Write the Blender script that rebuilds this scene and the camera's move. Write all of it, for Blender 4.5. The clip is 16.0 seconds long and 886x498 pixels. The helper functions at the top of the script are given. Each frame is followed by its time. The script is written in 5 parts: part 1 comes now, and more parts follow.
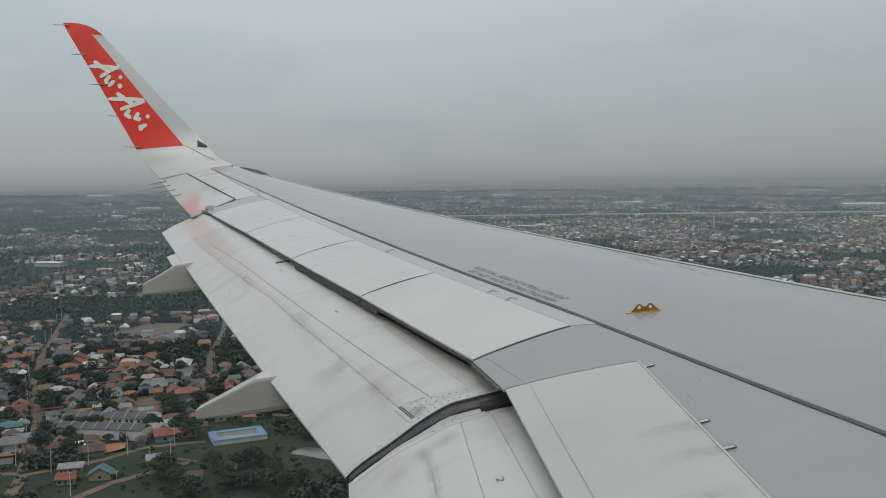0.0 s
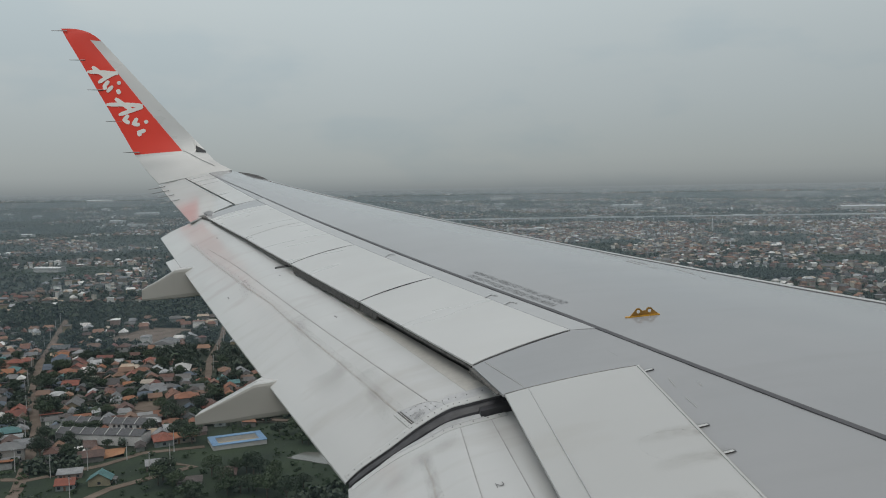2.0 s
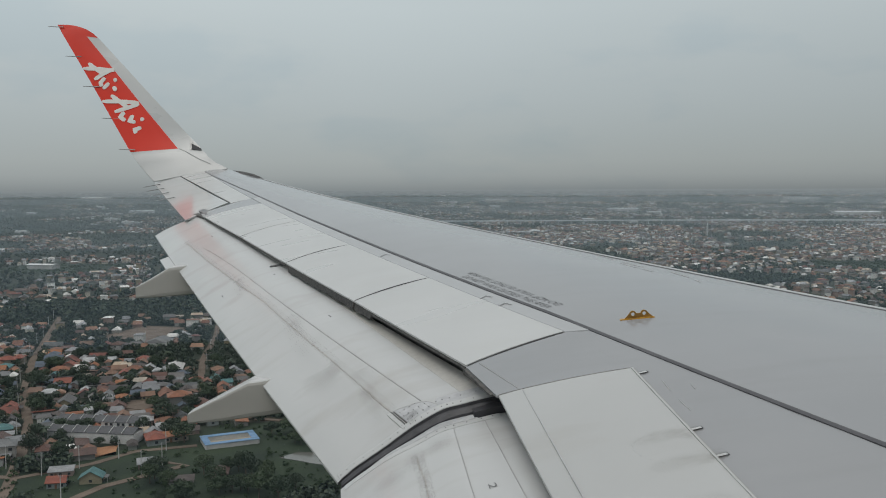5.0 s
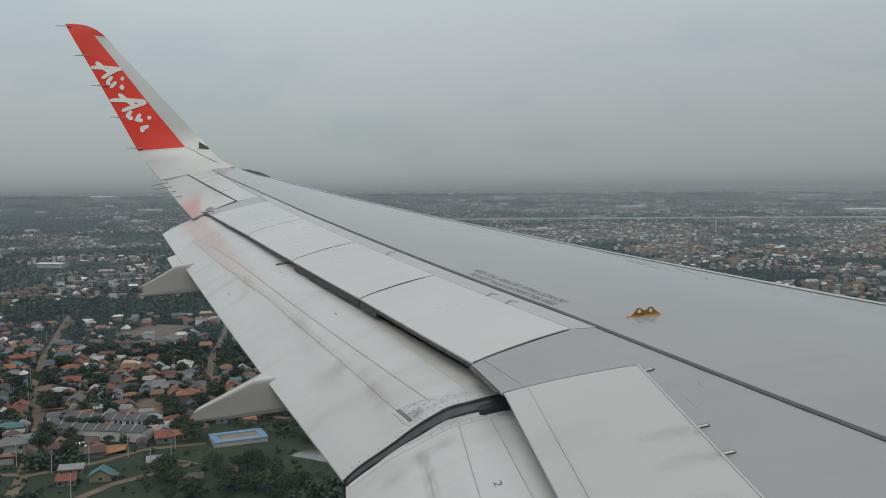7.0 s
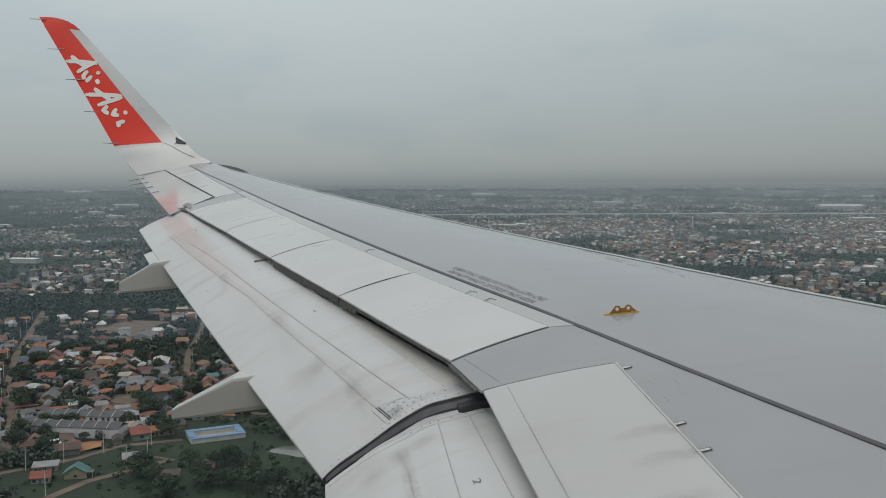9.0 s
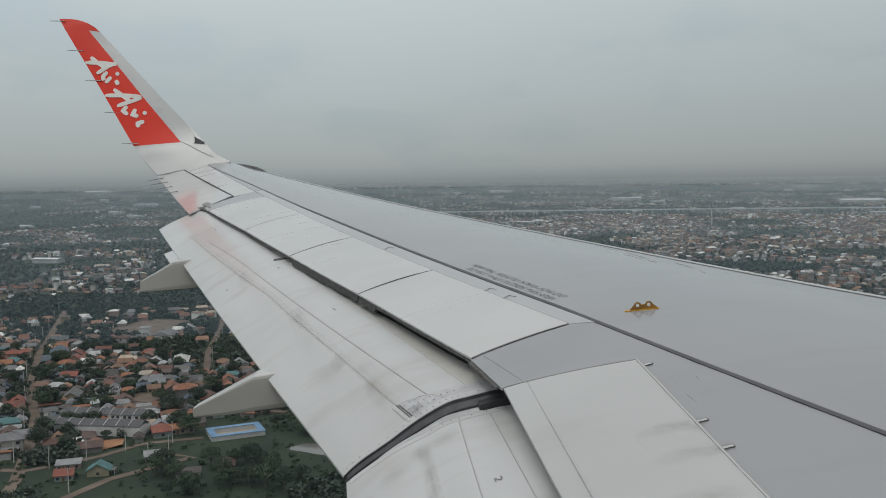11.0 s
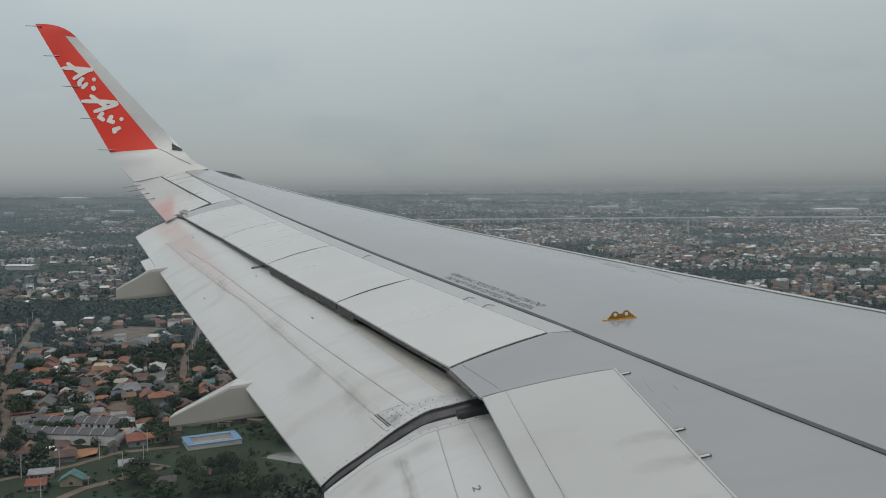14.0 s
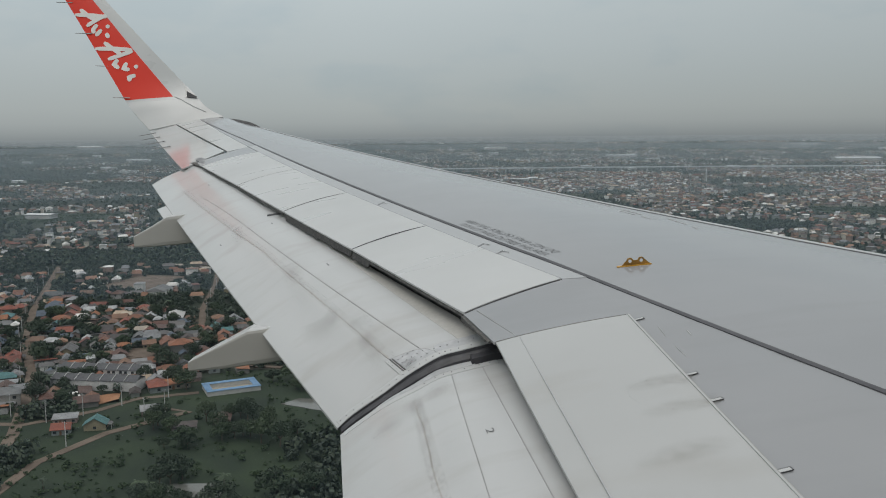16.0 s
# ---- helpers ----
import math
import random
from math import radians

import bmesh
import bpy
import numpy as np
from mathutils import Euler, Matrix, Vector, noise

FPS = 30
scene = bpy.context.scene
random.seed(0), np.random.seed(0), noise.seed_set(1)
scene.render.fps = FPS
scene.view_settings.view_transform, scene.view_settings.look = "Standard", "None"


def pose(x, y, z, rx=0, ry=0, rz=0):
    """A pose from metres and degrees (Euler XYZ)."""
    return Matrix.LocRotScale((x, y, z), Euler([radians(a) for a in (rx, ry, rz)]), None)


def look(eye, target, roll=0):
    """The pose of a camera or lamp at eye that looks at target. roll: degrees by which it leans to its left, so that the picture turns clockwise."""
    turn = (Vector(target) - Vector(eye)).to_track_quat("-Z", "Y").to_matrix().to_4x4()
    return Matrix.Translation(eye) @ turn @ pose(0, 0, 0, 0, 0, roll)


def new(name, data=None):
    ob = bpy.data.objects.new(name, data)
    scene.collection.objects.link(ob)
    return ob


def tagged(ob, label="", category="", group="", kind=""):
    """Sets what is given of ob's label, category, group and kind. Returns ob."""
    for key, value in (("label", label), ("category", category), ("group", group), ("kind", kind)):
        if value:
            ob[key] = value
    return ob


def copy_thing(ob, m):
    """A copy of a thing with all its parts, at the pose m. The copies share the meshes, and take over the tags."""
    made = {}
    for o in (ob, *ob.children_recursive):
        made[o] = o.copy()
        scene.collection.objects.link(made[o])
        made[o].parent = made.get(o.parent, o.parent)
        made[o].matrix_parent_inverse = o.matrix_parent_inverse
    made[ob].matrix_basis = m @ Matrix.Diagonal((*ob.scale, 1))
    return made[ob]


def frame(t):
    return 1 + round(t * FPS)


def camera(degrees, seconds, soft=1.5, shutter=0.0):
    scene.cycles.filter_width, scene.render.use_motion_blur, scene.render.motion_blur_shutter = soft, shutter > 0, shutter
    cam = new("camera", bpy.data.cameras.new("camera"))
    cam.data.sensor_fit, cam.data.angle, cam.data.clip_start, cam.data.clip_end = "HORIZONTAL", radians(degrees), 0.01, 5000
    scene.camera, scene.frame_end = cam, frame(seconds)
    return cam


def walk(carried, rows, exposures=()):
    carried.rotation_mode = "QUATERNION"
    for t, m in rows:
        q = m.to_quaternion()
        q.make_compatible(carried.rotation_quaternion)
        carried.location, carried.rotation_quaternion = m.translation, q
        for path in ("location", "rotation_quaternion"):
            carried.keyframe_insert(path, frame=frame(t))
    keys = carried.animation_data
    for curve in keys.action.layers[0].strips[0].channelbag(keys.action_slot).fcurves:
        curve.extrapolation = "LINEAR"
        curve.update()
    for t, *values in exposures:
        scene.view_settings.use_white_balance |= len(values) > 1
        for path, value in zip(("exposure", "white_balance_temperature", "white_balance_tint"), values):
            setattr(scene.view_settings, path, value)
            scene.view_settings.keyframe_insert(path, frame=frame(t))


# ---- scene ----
PATH = [
    (0, -0.0042, 1.9920, -0.0014, 86.080, 0.669, -0.068),
    (0.5, -0.0027, 1.9931, -0.0044, 85.717, 0.918, 0.250),
    (1, -0.0059, 1.9966, -0.0091, 85.932, 1.065, 0.242),
    (1.5, -0.0032, 2.0009, -0.0020, 86.334, 1.015, -0.125),
    (2, -0.0039, 1.9899, 0.0051, 86.329, 0.893, -0.153),
    (2.5, -0.0074, 1.9939, -0.0032, 86.591, 0.773, -0.173),
    (3, -0.0038, 1.9957, 0.0009, 86.864, 0.822, -0.200),
    (3.5, -0.0041, 1.9957, 0.0022, 87.000, 0.663, -0.348),
    (4, -0.0072, 1.9938, -0.0037, 87.157, 0.319, -0.460),
    (4.5, -0.0071, 1.9949, -0.0004, 86.533, 0.210, -0.507),
    (7, 0.0087, 2.0150, -0.0077, 86.293, 0.376, 0.070),
    (7.5, 0.0065, 2.0201, 0.0001, 87.120, 0.412, -0.340),
    (8, 0.0037, 2.0064, 0.0049, 87.128, 0.514, -0.847),
    (8.5, -0.0007, 2.0053, 0.0033, 86.886, 0.259, -1.166),
    (9, 0.0032, 2.0039, 0.0071, 85.987, 0.210, -1.345),
    (11.5, -0.0054, 2.0064, 0.0084, 85.710, 0.779, -0.047),
    (12, -0.0041, 2.0042, 0.0134, 84.991, 0.822, -0.039),
    (12.5, 0.0046, 2.0014, -0.0200, 84.855, 0.825, 0.282),
    (13, -0.0063, 1.9962, -0.0348, 85.761, 0.507, -0.590),
    (13.5, -0.0049, 2.0062, 0.0095, 86.481, 0.871, -1.105),
    (14, -0.0069, 2.0020, 0.0151, 86.314, 0.419, -1.615),
    (14.5, -0.0084, 2.0013, 0.0107, 85.581, -0.042, -1.935),
    (15, -0.0054, 1.9949, 0.0104, 84.278, -0.427, -2.083),
    (15.5, -0.0092, 1.9787, 0.0187, 83.015, 0.108, -1.365),
    (16, 0.0004, 1.9994, -0.0004, 82.977, 0.478, -0.563),
]
cam = camera(54.0, 16.0, soft=1.0)
BANK = pose(0, 0, 0, -0.30)  # how the aircraft, and the camera in it, lean against the ground
walk(cam, [(t, BANK @ pose(*p)) for t, *p in PATH], [(0, 0.02), (2, 0.0), (3.5, 0.0), (4.5, 0.03), (7, 0.0), (9, 0.03), (11.5, 0.05), (12.5, 0.05), (13.5, 0.0), (15, 0.03), (16, 0.08)])

# ---- sky and sun: a high overcast over a hazy horizon ----
world = bpy.data.worlds.new("overcast_sky")
scene.world = world
world.use_nodes = True
wn, wl = world.node_tree.nodes, world.node_tree.links
wn.clear()
w_out = wn.new("ShaderNodeOutputWorld")
w_bg = wn.new("ShaderNodeBackground")
w_geo = wn.new("ShaderNodeTexCoord")
w_sep = wn.new("ShaderNodeSeparateXYZ")
w_ramp = wn.new("ShaderNodeValToRGB")
w_noise = wn.new("ShaderNodeTexNoise")
w_map = wn.new("ShaderNodeMapping")
w_cloud = wn.new("ShaderNodeMixRGB")
w_mix = wn.new("ShaderNodeMixRGB")
w_sky = wn.new("ShaderNodeTexSky")
w_sky.sky_type, w_sky.sun_disc = "NISHITA", False
w_sky.sun_elevation, w_sky.sun_rotation = radians(55), radians(200)
wl.new(w_geo.outputs["Generated"], w_sep.inputs[0])
w_scale = wn.new("ShaderNodeMath")
w_scale.operation = "MULTIPLY_ADD"
w_scale.inputs[1].default_value, w_scale.inputs[2].default_value = 1.0, 0.10
wl.new(w_sep.outputs["Z"], w_scale.inputs[0])
wl.new(w_scale.outputs[0], w_ramp.inputs[0])
for place, col in ((0.070, (0.145, 0.165, 0.174)), (0.088, (0.190, 0.214, 0.224)), (0.100, (0.222, 0.249, 0.258)), (0.108, (0.272, 0.301, 0.308)), (0.117, (0.314, 0.345, 0.350)), (0.132, (0.347, 0.381, 0.384)),
                   (0.160, (0.376, 0.417, 0.424)), (0.200, (0.420, 0.468, 0.479)), (0.300, (0.519, 0.581, 0.595)), (0.600, (0.563, 0.610, 0.628)), (1.000, (0.593, 0.630, 0.659))):
    e = w_ramp.color_ramp.elements.new(place)
    e.color = (1.005 * col[0], col[1], 0.996 * col[2], 1)
w_ramp.color_ramp.elements.remove(w_ramp.color_ramp.elements[0])
w_ramp.color_ramp.elements.remove(w_ramp.color_ramp.elements[-1])
w_map.inputs["Scale"].default_value = (2.2, 2.2, 5.5)
wl.new(w_geo.outputs["Generated"], w_map.inputs[0])
wl.new(w_map.outputs[0], w_noise.inputs["Vector"])
w_noise.inputs["Scale"].default_value, w_noise.inputs["Detail"].default_value = 1.6, 5
w_fac = wn.new("ShaderNodeValToRGB")
for e, place, col in zip((w_fac.color_ramp.elements[0], w_fac.color_ramp.elements[1], w_fac.color_ramp.elements.new(0.5)), (0.42, 0.59, 0.5), ((0.895, 0.925, 0.945), (1.055, 1.028, 1.000), (0.967, 0.970, 0.970))):
    e.position, e.color = place, (*col, 1)
wl.new(w_noise.outputs["Fac"], w_fac.inputs[0])
w_cloud.blend_type = "MULTIPLY"
w_cloud.inputs[0].default_value = 1.0
wl.new(w_ramp.outputs[0], w_cloud.inputs[1])
w_side = wn.new("ShaderNodeMapRange")  # the overcast is brighter where the sun stands behind it
w_side.inputs["From Min"].default_value, w_side.inputs["From Max"].default_value = -0.1, 0.5
w_side.inputs["To Min"].default_value, w_side.inputs["To Max"].default_value = 1.0, 0.87
wl.new(w_sep.outputs["X"], w_side.inputs["Value"])
w_both = wn.new("ShaderNodeMixRGB")
w_both.blend_type, w_both.inputs[0].default_value = "MULTIPLY", 1.0
wl.new(w_fac.outputs[0], w_both.inputs[1])
wl.new(w_side.outputs[0], w_both.inputs[2])
wl.new(w_both.outputs[0], w_cloud.inputs[2])
w_dim = wn.new("ShaderNodeMixRGB")
w_dim.blend_type = "MULTIPLY"
w_dim.inputs[0].default_value = 1.0
w_dim.inputs[2].default_value = (0.1, 0.1, 0.1, 1)
wl.new(w_sky.outputs[0], w_dim.inputs[1])
w_mix.inputs[0].default_value = 0.96
wl.new(w_dim.outputs[0], w_mix.inputs[1])
wl.new(w_cloud.outputs[0], w_mix.inputs[2])
wl.new(w_mix.outputs[0], w_bg.inputs[0])
w_bg.inputs[1].default_value = 1.02
wl.new(w_bg.outputs[0], w_out.inputs["Surface"])

sun = new("sun", bpy.data.lights.new("sun", "SUN"))
sun.data.energy, sun.data.angle, sun.data.color = 0.7, radians(22), (1.0, 0.96, 0.90)
sun.matrix_world = look((0, 0, 50), (14, 24, 0))


# ---- materials ----
def nodes_of(name):
    m = bpy.data.materials.new(name)
    m.use_nodes = True
    nt = m.node_tree
    return m, nt.nodes, nt.links, nt.nodes["Principled BSDF"]


def ramp(nodes, stops, constant=False):
    r = nodes.new("ShaderNodeValToRGB")
    els = r.color_ramp.elements
    while len(els) > 1:
        els.remove(els[-1])
    els[0].position, els[0].color = stops[0][0], (*stops[0][1], 1)
    for place, col in stops[1:]:
        els.new(place).color = (*col, 1)
    if constant:
        r.color_ramp.interpolation = "CONSTANT"
    return r


def noise_tex(nodes, links, scale, detail=5.0, stretch=(1, 1, 1), world_space=False):
    n = nodes.new("ShaderNodeTexNoise")
    n.inputs["Scale"].default_value, n.inputs["Detail"].default_value = scale, detail
    mp = nodes.new("ShaderNodeMapping")
    mp.inputs["Scale"].default_value = stretch
    if world_space:
        links.new(nodes.new("ShaderNodeNewGeometry").outputs["Position"], mp.inputs[0])
    else:
        links.new(nodes.new("ShaderNodeTexCoord").outputs["Object"], mp.inputs[0])
    links.new(mp.outputs[0], n.inputs["Vector"])
    return n


def plain(name, low, high, scale=3.0, rough=(0.4, 0.6), metal=0.0, bump=0.0, fine=40.0, stretch=(1, 1, 1), world_space=False):
    """A surface whose colour wanders between two tones, with a finer grain in its gloss and relief."""
    m, nodes, links, bsdf = nodes_of(name)
    big = noise_tex(nodes, links, scale, 6, stretch, world_space)
    small = noise_tex(nodes, links, fine, 4, stretch, world_space)
    r = ramp(nodes, ((0.32, low), (0.68, high)))
    links.new(big.outputs["Fac"], r.inputs[0])
    tint = nodes.new("ShaderNodeMixRGB")
    tint.blend_type = "OVERLAY"
    tint.inputs[0].default_value = 0.18
    links.new(r.outputs[0], tint.inputs[1])
    links.new(small.outputs["Fac"], tint.inputs[2])
    links.new(tint.outputs[0], bsdf.inputs["Base Color"])
    mr = nodes.new("ShaderNodeMapRange")
    mr.inputs["To Min"].default_value, mr.inputs["To Max"].default_value = rough
    links.new(small.outputs["Fac"], mr.inputs["Value"])
    links.new(mr.outputs[0], bsdf.inputs["Roughness"])
    bsdf.inputs["Metallic"].default_value = metal
    if bump:
        b = nodes.new("ShaderNodeBump")
        b.inputs["Strength"].default_value, b.inputs["Distance"].default_value = bump, 0.01
        links.new(small.outputs["Fac"], b.inputs["Height"])
        links.new(b.outputs[0], bsdf.inputs["Normal"])
    return m


def aircraft_paint(name, base, dirt, dirt_amount, rough, streak=(0.5, 2.6, 1.4)):
    """Glossy aircraft enamel: faint mottling, and dirt drawn out along the airflow."""
    m, nodes, links, bsdf = nodes_of(name)
    mottle = noise_tex(nodes, links, 1.1, 4, world_space=True)
    streaks = noise_tex(nodes, links, 1.6, 4, streak, world_space=True)
    grain = noise_tex(nodes, links, 60, 3, world_space=True)
    tone = ramp(nodes, ((0.3, tuple(c * 0.95 for c in base)), (0.7, tuple(min(1, c * 1.04) for c in base))))
    links.new(mottle.outputs["Fac"], tone.inputs[0])
    amount = nodes.new("ShaderNodeMapRange")
    amount.inputs["From Min"].default_value, amount.inputs["From Max"].default_value = 0.52, 0.78
    amount.inputs["To Min"].default_value, amount.inputs["To Max"].default_value = 0.0, dirt_amount
    links.new(streaks.outputs["Fac"], amount.inputs["Value"])
    mix = nodes.new("ShaderNodeMixRGB")
    links.new(amount.outputs[0], mix.inputs[0])
    links.new(tone.outputs[0], mix.inputs[1])
    mix.inputs[2].default_value = (*dirt, 1)
    links.new(mix.outputs[0], bsdf.inputs["Base Color"])
    mr = nodes.new("ShaderNodeMapRange")
    mr.inputs["To Min"].default_value, mr.inputs["To Max"].default_value = rough
    links.new(streaks.outputs["Fac"], mr.inputs["Value"])
    links.new(mr.outputs[0], bsdf.inputs["Roughness"])
    b = nodes.new("ShaderNodeBump")
    b.inputs["Strength"].default_value, b.inputs["Distance"].default_value = 0.04, 0.002
    links.new(grain.outputs["Fac"], b.inputs["Height"])
    links.new(b.outputs[0], bsdf.inputs["Normal"])
    return m


def picked(name, colours, rough=0.7, per_island=False, spread=0.25, scale=0.6, bump=0.0):
    """One of several colours for each object (or each loose piece), with weathering over it."""
    m, nodes, links, bsdf = nodes_of(name)
    if per_island:
        pick = nodes.new("ShaderNodeNewGeometry").outputs["Random Per Island"]
    else:
        pick = nodes.new("ShaderNodeObjectInfo").outputs["Random"]
    r = ramp(nodes, [(i / len(colours), c) for i, c in enumerate(colours)], True)
    links.new(pick, r.inputs[0])
    n = noise_tex(nodes, links, scale, 6, world_space=True)
    mr = nodes.new("ShaderNodeMapRange")
    mr.inputs["From Min"].default_value, mr.inputs["From Max"].default_value = 0.25, 0.75
    mr.inputs["To Min"].default_value, mr.inputs["To Max"].default_value = 1 - spread, 1 + spread
    links.new(n.outputs["Fac"], mr.inputs["Value"])
    mul = nodes.new("ShaderNodeMixRGB")
    mul.blend_type = "MULTIPLY"
    mul.inputs[0].default_value = 1.0
    links.new(r.outputs[0], mul.inputs[1])
    links.new(mr.outputs[0], mul.inputs[2])
    links.new(mul.outputs[0], bsdf.inputs["Base Color"])
    bsdf.inputs["Roughness"].default_value = rough
    if bump:
        wv = nodes.new("ShaderNodeTexWave")
        wv.inputs["Scale"].default_value, wv.inputs["Distortion"].default_value = 2.2, 0.3
        links.new(nodes.new("ShaderNodeTexCoord").outputs["Object"], wv.inputs["Vector"])
        b = nodes.new("ShaderNodeBump")
        b.inputs["Strength"].default_value, b.inputs["Distance"].default_value = bump, 0.05
        links.new(wv.outputs["Fac"], b.inputs["Height"])
        links.new(b.outputs[0], bsdf.inputs["Normal"])
    return m


GREY_SKIN = aircraft_paint("grey_wing_enamel", (0.283, 0.289, 0.296), (0.22, 0.22, 0.22), 0.25, (0.09, 0.17))
PALE = aircraft_paint("pale_wing_enamel", (0.490, 0.496, 0.488), (0.38, 0.36, 0.33), 0.14, (0.22, 0.36))
FLAP_PAINT = aircraft_paint("flap_enamel", (0.498, 0.502, 0.497), (0.34, 0.31, 0.28), 0.36, (0.18, 0.30), (0.8, 3.4, 1.6))
WHITE_PAINT = aircraft_paint("white_fuselage_enamel", (0.72, 0.72, 0.71), (0.5, 0.5, 0.5), 0.2, (0.2, 0.3))
FAIRING_SIDE_SHADE = aircraft_paint("shaded_fairing_side", (0.43, 0.415, 0.385), (0.28, 0.265, 0.24), 0.4, (0.3, 0.45))
RED_PAINT = aircraft_paint("red_enamel", (0.66, 0.038, 0.019), (0.52, 0.042, 0.028), 0.25, (0.35, 0.45))
LOGO_WHITE = plain("white_decal", (0.70, 0.68, 0.64), (0.78, 0.76, 0.72), 4, (0.3, 0.4))
RUBBED = plain("rubbed_flap_nose", (0.43, 0.418, 0.39), (0.50, 0.488, 0.46), 3, (0.35, 0.5))
RED_PAINT.node_tree.nodes["Principled BSDF"].inputs["Specular IOR Level"].default_value = 0.25


def stain(name, colour, low, high, most, scale, stretch=(1, 1, 1)):
    """Dirt that lies over paint in specks and streaks, clear between them."""
    m, nodes, links, bsdf = nodes_of(name)
    n = noise_tex(nodes, links, scale, 6, stretch, True)
    mr = nodes.new("ShaderNodeMapRange")
    mr.inputs["From Min"].default_value, mr.inputs["From Max"].default_value = low, high
    mr.inputs["To Min"].default_value, mr.inputs["To Max"].default_value = 0.0, most
    links.new(n.outputs["Fac"], mr.inputs["Value"])
    links.new(mr.outputs[0], bsdf.inputs["Alpha"])
    bsdf.inputs["Base Color"].default_value, bsdf.inputs["Roughness"].default_value = (*colour, 1), 0.6
    return m


def smear_paint(name, colour, most, low=0.30, high=0.62, scale=26):
    """Dirt that thins out from the middle of its patch to the rim, broken up by grain."""
    m, nodes, links, bsdf = nodes_of(name)
    ball = nodes.new("ShaderNodeTexGradient")
    ball.gradient_type = "SPHERICAL"
    links.new(nodes.new("ShaderNodeTexCoord").outputs["Object"], ball.inputs["Vector"])
    n = noise_tex(nodes, links, scale, 5, world_space=True)
    mr = nodes.new("ShaderNodeMapRange")
    mr.inputs["From Min"].default_value, mr.inputs["From Max"].default_value = low, high
    mr.inputs["To Min"].default_value, mr.inputs["To Max"].default_value = 0.25 * most, most
    links.new(n.outputs["Fac"], mr.inputs["Value"])
    mul = nodes.new("ShaderNodeMath")
    mul.operation = "MULTIPLY"
    links.new(ball.outputs["Fac"], mul.inputs[0])
    links.new(mr.outputs[0], mul.inputs[1])
    links.new(mul.outputs[0], bsdf.inputs["Alpha"])
    bsdf.inputs["Base Color"].default_value, bsdf.inputs["Roughness"].default_value = (*colour, 1), 0.55
    return m


BROWN_SMEAR = smear_paint("brown_smear", (0.25, 0.21, 0.165), 0.18)
SOFT_SMEAR = smear_paint("soft_smear", (0.24, 0.22, 0.20), 0.15, 0.30, 0.60, 5)
GREY_SMEAR = smear_paint("grey_smear", (0.17, 0.165, 0.16), 0.42)
STAIN = stain("oily_specks", (0.24, 0.20, 0.165), 0.40, 0.80, 0.13, 70, (1.0, 0.5, 1.0))
GLOSSY = aircraft_paint("glossy_tip_enamel", (0.46, 0.468, 0.465), (0.36, 0.33, 0.30), 0.25, (0.08, 0.13))
GRIMY = aircraft_paint("grimy_spoiler_enamel", (0.425, 0.431, 0.424), (0.33, 0.31, 0.28), 0.35, (0.25, 0.4), (1.1, 2.4, 1.0))
BAND = aircraft_paint("sealed_band_enamel", (0.385, 0.393, 0.397), (0.28, 0.28, 0.28), 0.3, (0.20, 0.30))
# Dark colour for the wing's rear face, standing for shade in the cavity.
CAVITY_SHADE = plain("dark_cavity_shade", (0.20, 0.20, 0.19), (0.28, 0.275, 0.26), 3, (0.6, 0.8))
UNDERSIDE = plain("pale_underside_enamel", (0.42, 0.42, 0.41), (0.50, 0.50, 0.49), 3, (0.5, 0.6))
FINE_SEAM = plain("fine_seam", (0.25, 0.25, 0.245), (0.36, 0.355, 0.345), 9, (0.5, 0.7))
SCUFF = plain("rubbed_scuff", (0.34, 0.34, 0.345), (0.43, 0.43, 0.43), 18, (0.5, 0.7))
BLACK_LINE = plain("dark_grey_marking", (0.052, 0.052, 0.058), (0.074, 0.073, 0.079), 6, (0.45, 0.55))
MARKING = plain("worn_stencil_ink", (0.085, 0.085, 0.088), (0.18, 0.18, 0.18), 60, (0.4, 0.5))
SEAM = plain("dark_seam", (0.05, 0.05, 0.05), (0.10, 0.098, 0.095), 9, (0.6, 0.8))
GRIME = plain("oily_grime", (0.31, 0.29, 0.265), (0.44, 0.43, 0.41), 22, (0.5, 0.7))
SEAL_AND_SHADE_GREY = plain("worn_seal_and_shade_grey", (0.034, 0.034, 0.039), (0.066, 0.066, 0.072), 14, (0.4, 0.6), bump=0.2)
SOOTY = plain("sooty_seal", (0.03, 0.03, 0.03), (0.12, 0.115, 0.105), 60, (0.6, 0.8))
GREY_PLATE = plain("grey_riveted_plate", (0.38, 0.385, 0.39), (0.50, 0.505, 0.51), 10, (0.3, 0.45))
CORNER_PLATE = plain("scuffed_corner_plate", (0.40, 0.405, 0.415), (0.47, 0.475, 0.48), 10, (0.35, 0.5))
RUBBED_GREY = plain("rubbed_grey_plate", (0.15, 0.15, 0.155), (0.24, 0.24, 0.245), 10, (0.4, 0.6))
STEEL = plain("dull_steel", (0.16, 0.16, 0.165), (0.30, 0.30, 0.30), 25, (0.35, 0.5), 0.7)
FITTING = plain("dark_hinge_metal", (0.05, 0.05, 0.052), (0.10, 0.10, 0.10), 25, (0.5, 0.6))
YELLOW = plain("yellow_bracket_paint", (0.42, 0.21, 0.015), (0.55, 0.29, 0.025), 30, (0.35, 0.5))
BRACKET_BROWN = plain("worn_ochre_bracket_paint", (0.20, 0.105, 0.018), (0.33, 0.175, 0.030), 30, (0.35, 0.5))
EDGE_LINE = plain("slat_gap_line", (0.10, 0.10, 0.105), (0.16, 0.16, 0.165), 4, (0.5, 0.7))
